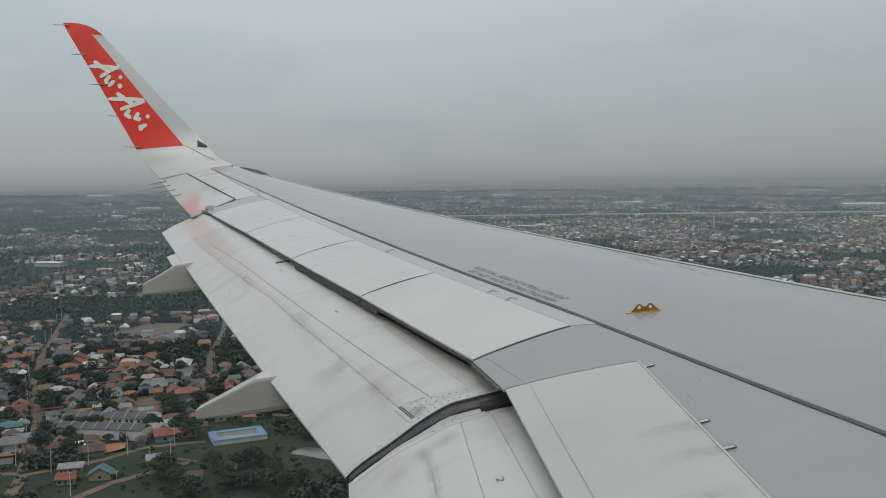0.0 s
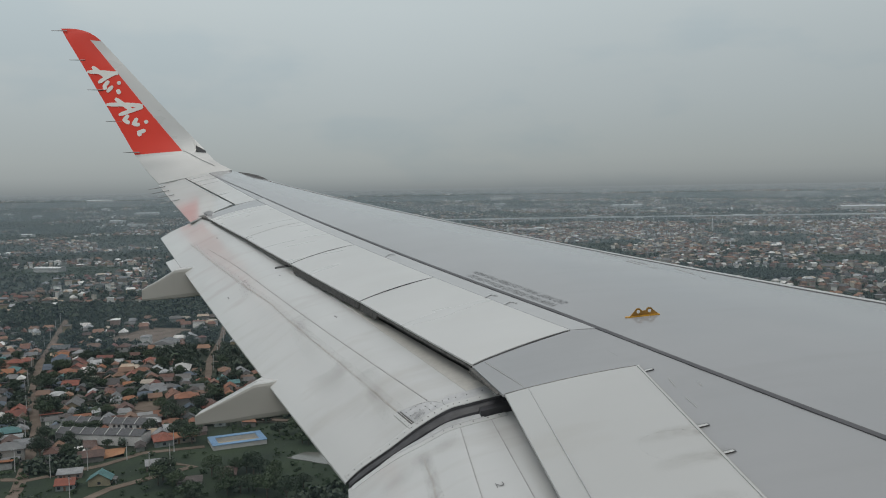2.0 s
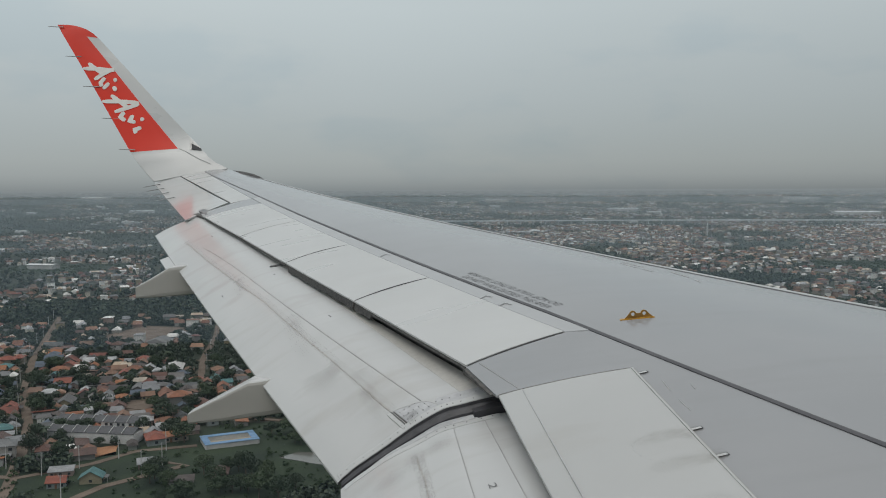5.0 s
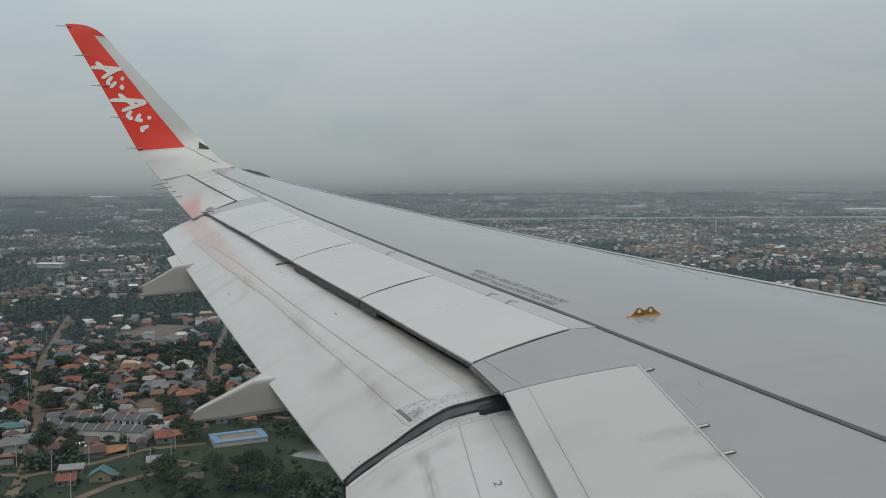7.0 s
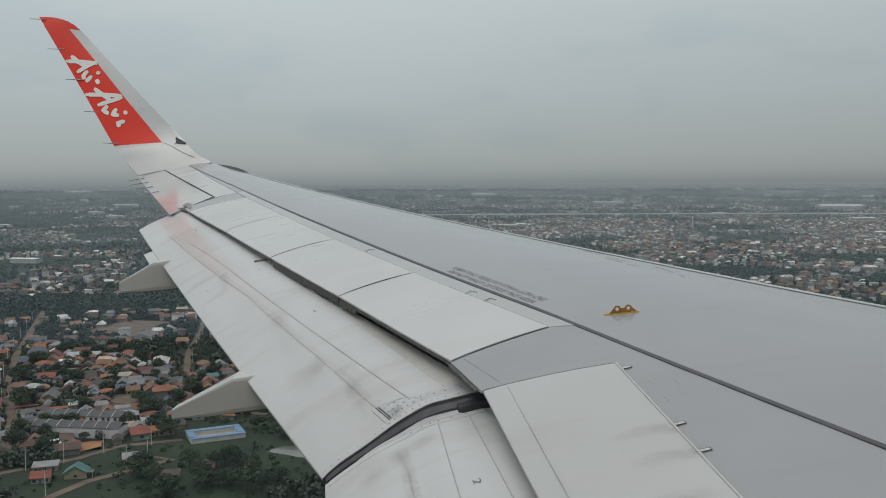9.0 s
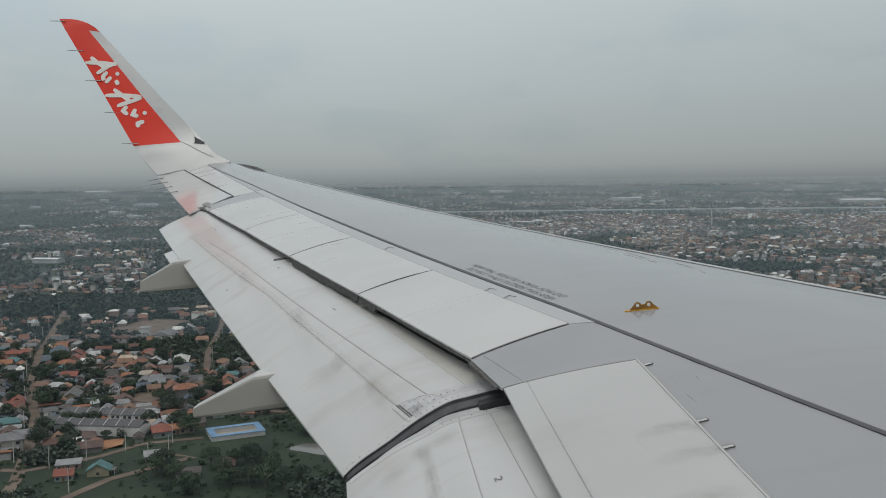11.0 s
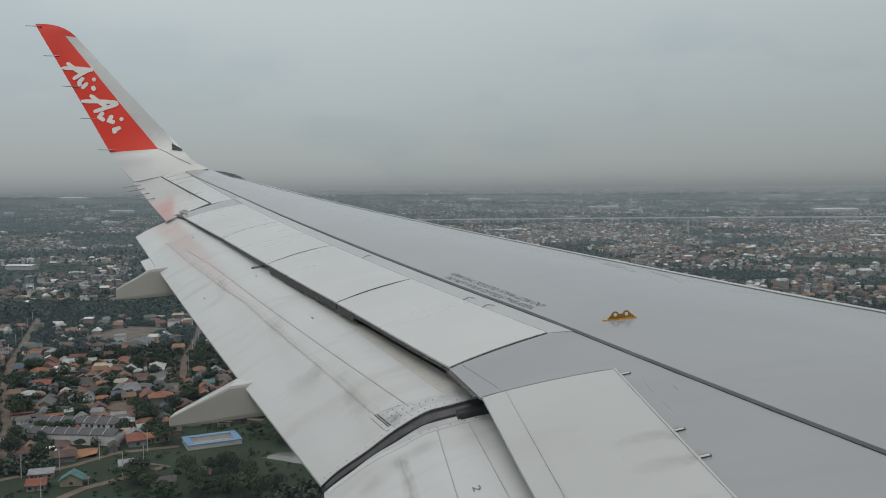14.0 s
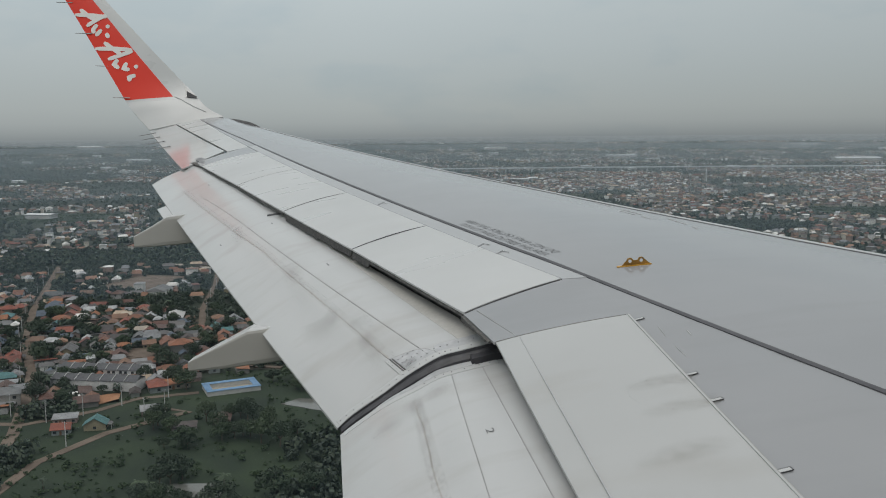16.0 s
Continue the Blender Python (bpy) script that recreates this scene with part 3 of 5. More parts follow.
def smear(place, centre, reach, material, parent, label, n=9):
    """A patch of dirt laid on a surface round centre, thinning out towards reach in both directions."""
    mid = place(*centre)
    ax = (place(centre[0] + reach[0], centre[1]) - place(centre[0] - reach[0], centre[1])) / 2
    ay = (place(centre[0], centre[1] + reach[1]) - place(centre[0], centre[1] - reach[1])) / 2
    up = ax.cross(ay).normalized() * 0.4
    m = Matrix((ax, ay, up)).transposed().to_4x4()
    m.translation = mid
    back = m.inverted()
    bm = bmesh.new()
    vs = [[bm.verts.new(back @ place(centre[0] + reach[0] * a, centre[1] + reach[1] * b)) for a in spaced(-1, 1, n)] for b in spaced(-1, 1, n)]
    for i in range(n - 1):
        for j in range(n - 1):
            bm.faces.new((vs[i][j], vs[i][j + 1], vs[i + 1][j + 1], vs[i + 1][j]))
    ob = part("stain", bm, material, parent, label)
    ob.matrix_world = m
    return ob


def on_spoiler(u, y):
    """A place just over the inboard spoiler."""
    t = (y - 3.2) / 2.605
    a = (u - lerp(-1.515, -0.674, t)) / (lerp(-1.002, -0.091, t) - lerp(-1.515, -0.674, t))
    return on_wing(u, y, 0.0075 + 0.009 * 4 * max(0, a * (1 - a)))


for u, y, ru, ry in ((-0.43, 5.11, 0.15, 0.055), (-0.50, 4.90, 0.16, 0.06), (-0.36, 5.09, 0.06, 0.05), (-0.42, 4.89, 0.06, 0.04), (-0.70, 4.60, 0.18, 0.07)):
    smear(on_spoiler, (u, y), (ru, ry), BROWN_SMEAR, inner_spoiler, "brown oily streak behind a hinge")

# Dark strips laid over the gaps paint the shade between spoiler panels.
for i in range(4):
    strip("gap_shade", [lerp(on_wing(REAR[i][0] + 0.004, REAR[i][1] - (0.004 if i == 0 else 0)), on_wing(-0.014, SPAN[i] - (0.003 if i == 0 else 0)), t) + Vector((0, 0, (0.009, 0.013, 0.016, 0.017)[i] * 4 * t * (1 - t))) for t in spaced(0, 1, 12)], Vector((0.2, 1, 0.1)).normalized(), 0.014, SEAM if i == 0 else BLACK_LINE, wing, "dark strip for the shade between spoiler panels", 0.003 if i == 0 else 0.0045)

# dark line that bounds the walkway
line = []
for y in spaced(1.95, 16.8, 70):
    u = 0.128 - 0.042 * max(0, 6.8 - y) - 0.009 * max(0, y - 10.5) - 0.029 * max(0, y - 14)
    line.append(on_wing(u, y))
strip("walkway_line", line[:54], Vector((1, 0.0, 0.2)).normalized(), 0.023, BLACK_LINE, wing, "dark grey walkway line", 0.0045)
strip("walkway_line", line[53:], Vector((1, 0.0, 0.2)).normalized(), 0.011, BLACK_LINE, wing, "thin dark end of the walkway line", 0.0045)


# flaps, lowered: (u, drop) profiles from the nose to the trailing edge
INNER = ((-0.405, -0.345), (-0.395, -0.305), (-0.418, -0.284), (-0.603, -0.328), (-0.700, -0.354), (-0.802, -0.409), (-0.888, -0.465), (-1.003, -0.551), (-1.147, -0.650), (-1.232, -0.725))
OUTER = ((-0.580, -0.245), (-0.575, -0.207), (-0.600, -0.190), (-0.716, -0.220), (-0.800, -0.245), (-0.880, -0.277), (-0.960, -0.310), (-1.040, -0.343), (-1.160, -0.400), (-1.285, -0.471))


def along(curve, b):
    """A smooth curve through the points of a profile."""
    n = len(curve) - 1
    i = max(0, min(n - 1, int(b)))
    f = b - i
    p = [curve[max(0, min(n, k))] for k in (i - 1, i, i + 1, i + 2)]
    return [p[1][k] + 0.5 * f * (p[2][k] - p[0][k] + f * (2 * p[0][k] - 5 * p[1][k] + 4 * p[2][k] - p[3][k] + f * (3 * (p[1][k] - p[2][k]) + p[3][k] - p[0][k]))) for k in (0, 1)]


def pulled_to_eye(x, y, z):
    """Flap place pulled towards the eye, most at the kink, fitting the camera's view."""
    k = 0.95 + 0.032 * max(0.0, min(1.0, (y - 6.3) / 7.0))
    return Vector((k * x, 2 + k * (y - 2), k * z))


def outboard_flap(b, y, lift=0.0):
    """A place on the outboard flap: b from 0 at its nose to 9 at its trailing edge."""
    t = (y - 6.3) / 7.05
    a, c = along(INNER, b), along(OUTER, b)
    u, d = lerp(a[0], c[0], t), lerp(a[1], c[1], t)
    return pulled_to_eye(hinge_x(y) + u, y, hinge_z(y) + d + lift)


NEAR = ((0.62, -1.10), (0.52, -1.075), (0.418, -1.070), (0.322, -1.075), (0.226, -1.096), (0.088, -1.130), (0.006, -1.157), (-0.105, -1.217), (-0.243, -1.288), (-0.382, -1.382), (-0.477, -1.454))


def inboard_flap(b, y, lift=0.0):
    """A place on the inboard flap: b from 0 at its nose to 10 at its trailing edge."""
    x, z = along(NEAR, b)
    return pulled_to_eye(x + 0.122 * (6.15 - y), y, z - 0.07 * (6.15 - y) + lift)


def flap_mesh(place, last, ya, yb, n):
    bm = bmesh.new()
    rings = []
    for y in spaced(ya, yb, n):
        top = [place(b, y) for b in spaced(0, last, last * 3 + 1)]
        low = [place(b, y) - Vector((0, 0, 0.012 + 0.085 * (1 - b / last))) for b in spaced(last, 0, last + 1)]
        rings.append(top + low)
    loft(bm, rings)
    bm.faces.ensure_lookup_table()
    # End faces take the dark seal colour, standing for the shade there.
    for f in bm.faces[-2:]:
        f.material_index = 1
    return bm


flap_out = part("flap", flap_mesh(outboard_flap, 9, 6.3, 13.35, 50), (FLAP_PAINT, SEAL_AND_SHADE_GREY), wing, "long outboard flap streaked with oily grime", True)
flap_in = part("flap", flap_mesh(inboard_flap, 10, 1.95, 6.205, 24), (FLAP_PAINT, SEAL_AND_SHADE_GREY), wing, "inboard flap with a stencilled number", True)

# seams, grime lines, edge plates and rivets on the flaps
def sheet(name, place, b0, b1, y0, y1, lift, material, parent, label="", n=10):
    """A thin plate laid on a flap."""
    bm = bmesh.new()
    rings = []
    for b in spaced(b0, b1, n):
        top = y1(b) if callable(y1) else y1
        rings.append([place(b, y0, lift), place(b, top, lift), place(b, top, -0.004), place(b, y0, -0.004)])
    loft(bm, rings)
    return part(name, bm, material, parent, label)


bm = bmesh.new()
rod(bm, (0, 0, -0.002), (0, 0, 0.0014), 0.0032, 0.0027, 8)
RIVET = bpy.data.meshes.new("rivet")
bm.to_mesh(RIVET)
bm.free()
RIVET.materials.append(STEEL)


def rivets(place, spots, lift, parent):
    for b, y in spots:
        r = new("rivet", RIVET)
        p, q = place(b, y, lift), place(min(b + 0.1, 8.9), y, lift)
        r.matrix_world = Matrix.Translation(p) @ (Vector((0, 1, 0)).cross(q - p) * -1).to_track_quat("Z", "Y").to_matrix().to_4x4()
        r.parent = parent


bm = bmesh.new()
rings = []
for y in spaced(6.36, 13.2, 40):
    edge = 2.68 - 0.20 * (min(y, 9.4) - 6.4)
    rings.append([outboard_flap(lerp(1.3, edge, k), y, 0.002) for k in (0, 0.33, 0.66, 1)] + [outboard_flap(lerp(1.3, edge, k), y, -0.004) for k in (1, 0)])
loft(bm, rings)
part("rub_strip", bm, RUBBED, flap_out, "rubbed beige-grey strip along the flap's nose", True)
strip("seam", [outboard_flap(4.32 + 0.19 * (y - 6.48) + 0.25 * max(0, y - 10) ** 2, y) for y in spaced(6.49, 11.65, 50)], Vector((1, 0, 0.3)).normalized(), 0.0055, FINE_SEAM, flap_out)
wear = random.Random(5)


def grime_at(y):
    return 5.76 + 0.45 * max(0, y - 9.1) + 0.08 * noise.noise((y * 1.3, 0.5, 0))


for k, y0 in enumerate(spaced(6.55, 12.0, 17)):
    y1 = y0 + 0.33
    strip("grime_line", [outboard_flap(grime_at(y) + wear.uniform(-0.03, 0.03), y) for y in spaced(y0, y1, 8)], Vector((1, 0, 0.6)).normalized(), 0.004 + 0.006 * wear.random(), GRIME, flap_out)
for b0, b1 in ((4.0, 4.02), (5.14, 5.5)):
    strip("seam", [inboard_flap(lerp(b1, b0, (y - 2.2) / 3.92) if b1 < 5.2 else 5.14 + 0.47 * (6.14 - y), y) for y in spaced(2.2, 6.15, 30)], Vector((1, 0, 0.25)).normalized(), 0.0038, FINE_SEAM, flap_in)
strip("grime_line", [inboard_flap(7.08 + wear.uniform(-0.05, 0.05), y) for y in spaced(2.2, 6.0, 30)], Vector((1, 0, 0.5)).normalized(), 0.005, GRIME, flap_in)
sheet("edge_strip", outboard_flap, 2.1, 8.75, 6.301, 6.352, 0.004, PALE, flap_out, "pale riveted edge strip", 40)


def plate_top(b):
    """The rounded outer outline of the corner plate."""
    return 6.35 + 0.177 * min(1, max(0, (b - 4.03) / 1.55)) ** 0.30


plate = sheet("riveted_plate", outboard_flap, 4.05, 5.62, 6.354, plate_top, 0.003, CORNER_PLATE, flap_out, "grey riveted corner plate", 24)
strip("seam", [outboard_flap(b, plate_top(b), 0.0015) for b in spaced(4.04, 5.6, 24)], Vector((0.6, 1, 0.2)).normalized(), 0.0035, FINE_SEAM, flap_out)
sheet("riveted_plate", outboard_flap, 2.2, 3.98, 6.354, lambda b: 6.37 + 0.075 * min(1, (3.99 - b) / 0.4) ** 0.5, 0.003, CORNER_PLATE, flap_out, "grey riveted plate at the flap edge", 20)
sheet("slot", outboard_flap, 5.66, 5.70, 6.325, 6.525, 0.0035, SEAM, flap_out, "dark slot beside the corner plate")
sheet("slot", outboard_flap, 5.76, 5.82, 6.325, 6.535, 0.0035, SEAM, flap_out, "dark slot beside the corner plate")
sheet("ridge", outboard_flap, 5.85, 6.03, 6.33, 6.53, 0.006, PALE, flap_out, "pale riveted ridge beside the slot")
smear(lambda b, y: outboard_flap(b, y, 0.0048), (5.25, 6.40), (0.5, 0.10), GREY_SMEAR, flap_out, "sooty patch on the corner plate")
for b, y, rb, ry in ((6.0, 7.42, 0.5, 0.22), (6.7, 7.40, 1.1, 0.30), (5.9, 6.85, 0.5, 0.4), (5.3, 8.5, 0.9, 0.9), (6.0, 10.0, 0.7, 0.5), (5.2, 7.1, 0.8, 0.6)):
    smear(lambda b, y: outboard_flap(b, y, 0.0040), (b, y), (rb, ry), SOFT_SMEAR, flap_out, "faint grey smudge on the flap")
for b, y, rb, ry in ((7.2, 5.98, 0.45, 0.14), (7.1, 5.6, 0.3, 0.5), (6.2, 6.02, 0.8, 0.10), (8.1, 5.9, 0.6, 0.12)):
    smear(lambda b, y: inboard_flap(b, y, 0.0042), (b, y), (rb, ry), SOFT_SMEAR, flap_in, "faint grey smudge on the flap")
sheet("edge_strip", inboard_flap, 3.2, 9.7, 6.155, 6.204, 0.002, PALE, flap_in, "pale edge strip of the inboard flap", 40)
rivets(outboard_flap, [(b, 6.327) for b in spaced(2.3, 8.6, 20)] + [(b, y) for b in spaced(4.35, 5.5, 5) for y in (6.38, 6.43, 6.48)] + [(5.94, y) for y in spaced(6.36, 6.51, 4)] + [(b, 6.40) for b in spaced(2.4, 3.9, 5)], 0.0045, flap_out)
rivets(inboard_flap, [(b, 6.18) for b in spaced(3.6, 6.6, 7)], 0.0045, flap_in)
for b, y, s in ((7.60, 9.865, 0.025), (3.12, 8.235, 0.025), (2.98, 9.756, 0.02), (4.10, 12.04, 0.03)):
    strip("scuff_mark", [outboard_flap(b, y + t) for t in (-s, 0, s)], Vector((1, 0, 0.4)).normalized(), 0.009, MARKING, flap_out)
bm = bmesh.new()
rod(bm, outboard_flap(2.72, 10.04, 0.004), outboard_flap(1.3, 9.985, 0.010), 0.010, 0.022, 8)
part("tongue", bm, FITTING, flap_out, "small dark metal tongue over the flap's nose", True)
bm = bmesh.new()
rings = []
for y in spaced(6.55, 12.3, 60):
    mid_b = grime_at(y)
    rings.append([outboard_flap(mid_b + k, y, 0.0022) for k in (-0.42, -0.15, 0.05, 0.20)] + [outboard_flap(mid_b + k, y, -0.003) for k in (0.20, -0.42)])
loft(bm, rings)
part("stain", bm, STAIN, flap_out, "speckled oily stain along the flap", True)
sheet("stain", inboard_flap, 6.85, 7.30, 2.2, 6.05, 0.0022, STAIN, flap_in, "speckled oily stain", 14)
bm = bmesh.new()
tab = [outboard_flap(8.98, y) for y in (12.16, 11.68)]
loft(bm, [[p + Vector((d, 0, dz)) for d, dz in ((0.02, -0.004), (-0.10, -0.05), (-0.10, -0.062), (0.02, -0.03))] for p in tab])
part("tab", bm, FLAP_PAINT, flap_out, "small fixed tab at the flap's trailing edge")

# rubber seal in the gap between the flaps
bm = bmesh.new()
rings = []
for t in spaced(0.06, 0.97, 26):
    a, b = outboard_flap(9 * t, 6.302), inboard_flap(10 * t, 6.203)
    drops = (-0.014, -0.010, -0.012, -0.020, -0.075, -0.085, -0.16, -0.16)
    across = (0.0, 0.10, 0.22, 0.34, 0.38, 1.0, 1.0, 0.0)
    rings.append([lerp(a, b, k) + Vector((0, 0, d)) for k, d in zip(across, drops)])
loft(bm, rings)
part("flap_seal", bm, SEAL_AND_SHADE_GREY, wing, "dark grey rubber seal between the flaps")
bm = bmesh.new()
reach = {b: 6.207 + 0.064 * max(0.0, math.sin(math.pi * (b - 2.0) / 6.5)) for b in spaced(4.2, 8.5, 36)}
loft(bm, [[inboard_flap(b, 6.205, 0.003), inboard_flap(b, y, 0.003), inboard_flap(b, y, -0.02), inboard_flap(b, 6.205, -0.02)] for b, y in reach.items()])
part("lip", bm, GREY_PLATE, flap_in, "scuffed grey lip beside the seal")
sheet("seal_block", inboard_flap, 2.4, 4.3, 6.215, 6.285, 0.030, SEAL_AND_SHADE_GREY, flap_in, "dark block at the seal's front end", 10)

# torn seal that hangs out under the trailing edges of the spoilers
tear = random.Random(12)
for i in range(4):
    (ua, ya), (ub, yb) = REAR[i], REAR[i + 1]
    bm = bmesh.new()
    rings = []
    for t in spaced(0.01, 0.99, 70):
        y = lerp(ya, yb, t)
        wide = 0.85 if 7.55 < y < 9.4 else 0.25
        hang = wide * (0.050 + 0.010 * noise.noise((y * 5, 3.3, 0)) + 0.008 * tear.random())
        p = on_wing(lerp(ua, ub, t), y, -0.010)
        rings.append([p + Vector((dx, 0, dz)) for dx, dz in ((0.02, 0), (0.002, -0.002), (-0.004 - 0.10 * hang, -hang), (0.012, -0.9 * hang))])
    loft(bm, rings)
    part("torn_seal", bm, TORN, wing, "sooty frayed seal under the spoiler edge")

# wall of the flap cove behind the spoilers, and a sooty scrap of seal at the wing kink
# Wall added to close the gap, coloured dark for the shade in it.
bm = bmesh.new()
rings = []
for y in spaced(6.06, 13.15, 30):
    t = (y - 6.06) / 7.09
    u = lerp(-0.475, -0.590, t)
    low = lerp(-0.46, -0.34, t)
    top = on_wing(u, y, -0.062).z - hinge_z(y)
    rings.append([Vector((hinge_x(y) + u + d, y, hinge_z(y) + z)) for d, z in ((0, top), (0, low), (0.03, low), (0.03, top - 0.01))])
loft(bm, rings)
part("cove_wall", bm, SEAM, wing, "added cove wall with its shade in the colour")
bm = bmesh.new()
rings = []
for t in spaced(0, 1, 8):
    p = on_wing(lerp(-0.612, -0.672, t), lerp(6.245, 5.86, t))
    h = 0.022 * (1 - t) + 0.002
    rings.append([p + Vector((dx, 0, dz)) for dx, dz in ((0.0, -0.006), (-0.012, -0.012), (-0.012, -0.012 - h), (0.0, -0.012 - h))])
loft(bm, rings)
part("seal_scrap", bm, SOOTY, wing, "sooty scrap of seal at the wing kink")


# flap track fairings: long boat-shaped housings under the flaps
def fairing(y, stations, label):
    """stations: (x, half width, top, bottom) from the blunt tail forward."""
    bm = bmesh.new()
    rings = []
    for x, w, top, low in stations:
        h = top - low
        prof = ((-1, 0.90), (-0.96, 0.97), (-0.88, 1.0), (0, 1.0), (0.88, 1.0), (0.96, 0.97), (1, 0.90), (0.96, 0.14), (0.90, 0.03), (0.78, 0), (0, 0), (-0.78, 0), (-0.90, 0.03), (-0.96, 0.14))
        rings.append([pulled_to_eye(x, y + a * w, low + b * h) for a, b in prof])
    # Sides darker than the tops: shade painted into their colour.
    loft(bm, rings, mats=lambda i, j: 1 if 1 <= j <= 4 else 0)
    return part("flap_track_fairing", bm, (FAIRING_SIDE_SHADE, PALE), wing, label)


fairing(7.905, ((-1.712, 0.045, -1.497, -1.538), (-1.700, 0.075, -1.482, -1.552), (-1.45, 0.100, -1.350, -1.530), (-1.28, 0.115, -1.260, -1.505), (-1.18, 0.120, -1.246, -1.492), (-0.9, 0.14, -1.18, -1.450), (-0.3, 0.16, -1.06, -1.37), (0.5, 0.15, -0.97, -1.28), (1.2, 0.08, -0.95, -1.10)), "pale canoe-shaped flap track fairing")
fairing(11.5, ((-3.290, 0.045, -1.012, -1.098), (-3.275, 0.080, -0.992, -1.116), (-3.08, 0.105, -0.885, -1.105), (-2.90, 0.122, -0.778, -1.092), (-2.80, 0.126, -0.765, -1.085), (-2.4, 0.14, -0.70, -1.04), (-1.8, 0.14, -0.64, -0.94), (-1.2, 0.08, -0.60, -0.75)), "pale canoe-shaped flap track fairing")

bm = bmesh.new()
rod(bm, pulled_to_eye(-3.27, 11.5, -1.060), pulled_to_eye(-3.42, 11.5, -1.110), 0.010, 0.006, 5)
part("static_wick", bm, FITTING, wing)

# sharklet: swept blade that turns up from the tip; stations (y, tail x, tail z, nose x, nose z)
BLADE = ((16.90, -4.819, 0.242, -3.560, 0.457), (16.97, -4.93, 0.345, -3.76, 0.550), (17.05, -5.064, 0.470, -3.90, 0.640), (17.12, -5.19, 0.61, -4.00, 0.735),
         (17.20, -5.308, 0.753, -4.10, 0.832), (17.45, -5.775, 1.47, -4.83, 1.56), (17.68, -6.27, 2.24, -5.465, 2.21), (17.88, -6.70, 2.89, -6.04, 2.80), (17.895, -6.725, 2.930, -6.110, 2.866), (17.91, -6.748, 2.965, -6.185, 2.928), (17.925, -6.770, 2.998, -6.285, 2.988), (17.94, -6.788, 3.027, -6.395, 3.034), (17.95, -6.806, 3.055, -6.510, 3.064), (17.96, -6.825, 3.084, -6.640, 3.083))


def blade(c, v, out=0.0):
    """A place on the sharklet's inner face: c from 0 at the tail to 1 at the nose, v along the stations."""
    i = min(len(BLADE) - 2, int(v))
    f = v - i
    y, tx, tz, nx, nz = (lerp(p, q, f) for p, q in zip(BLADE[i], BLADE[i + 1]))
    turn = min(1.0, v / 4.0)
    away = Vector((0, 0.25 + 0.75 * turn, -0.97 + 0.72 * turn)).normalized()
    return Vector((lerp(tx, nx, c), y, lerp(tz, nz, c))) + away * out


CS = (0.0, 0.15, 0.3, 0.45, 0.57, 0.685, 0.77, 0.87, 0.95, 1.0)
bm = bmesh.new()
rings = []
vs = [v / 2 for v in range(0, 2 * (len(BLADE) - 1) + 1)]
for v in vs:
    size = min(1.0, (blade(1, v) - blade(0, v)).length / 1.25)
    inner = [blade(c, v, -0.012 * math.sin(math.pi * c) * size) for c in CS]
    outer = [blade(c, v, 0.012 + 0.085 * size * math.sin(math.pi * c ** 1.6)) for c in CS[::-1]]
    rings.append(inner + outer)
loft(bm, rings, mats=lambda i, j: 1 if vs[i] >= 4 and (j < 5 or vs[i] >= 7.5 and j < 9) else 0)
sharklet = part("sharklet", bm, (PALE, RED_PAINT), wing, "upswept wing tip blade, red above a white foot", True)

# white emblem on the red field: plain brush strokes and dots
STROKES = (((0.012, 6.035), (0.40, 6.027), (0.68, 5.99)), ((0.21, 6.19), (0.29, 6.02), (0.40, 5.88)), ((0.71, 6.05), (0.39, 5.90), (0.11, 5.76)), ((0.36, 5.80), (0.20, 5.68), (0.17, 5.59)), ((0.37, 5.67), (0.17, 5.53)), ((0.41, 5.58), (0.40, 5.47)),
           ((0.010, 5.245), (0.39, 5.20), (0.66, 5.14)), ((0.25, 5.37), (0.33, 5.21), (0.41, 5.04)), ((0.65, 5.11), (0.40, 5.045), (0.12, 4.98)), ((0.29, 4.95), (0.16, 4.85), (0.21, 4.75)), ((0.40, 4.86), (0.27, 4.73), (0.36, 4.69)), ((0.39, 4.55), (0.26, 4.52), (0.25, 4.43)))
for k, stroke in enumerate(STROKES):
    pts = []
    for a, b in zip(stroke, stroke[1:]):
        pts += [(lerp(a[0], b[0], t), lerp(a[1], b[1], t)) for t in (0, 0.25, 0.5, 0.75)]
    pts = [blade(c, v, -0.0125 * math.sin(math.pi * c) - 0.007) for c, v in pts + [stroke[-1]]]
    bm = bmesh.new()
    rings = []
    for j, p in enumerate(pts):
        d = (pts[min(j + 1, len(pts) - 1)] - pts[max(j - 1, 0)]).normalized()
        side = d.cross(Vector((0, 1, -0.25))).normalized() * (0.036 if 0 < j < len(pts) - 1 else 0.020)
        rings.append([p - side, p + side, p + side + Vector((0, 0.006, 0)), p - side + Vector((0, 0.006, 0))])
    loft(bm, rings)
    part("emblem_stroke", bm, LOGO_WHITE, sharklet, "white brush stroke of an emblem")
for c, v in ((0.545, 5.746), (0.50, 4.746)):
    bm = bmesh.new()
    p = blade(c, v, -0.021)
    rod(bm, p, p + Vector((0, 0.010, -0.002)), 0.036, 0.036, 16)
    part("emblem_dot", bm, LOGO_WHITE, sharklet, "white dot of an emblem")

bm = bmesh.new()
loft(bm, [[blade(c, v, out) for c, v in ((0.935, 4.10), (0.865, 3.70), (0.985, 3.45), (1.0, 3.72))] for out in (-0.020, 0.020)])
part("navigation_light", bm, LENS_DARK, sharklet, "dark glass navigation light")
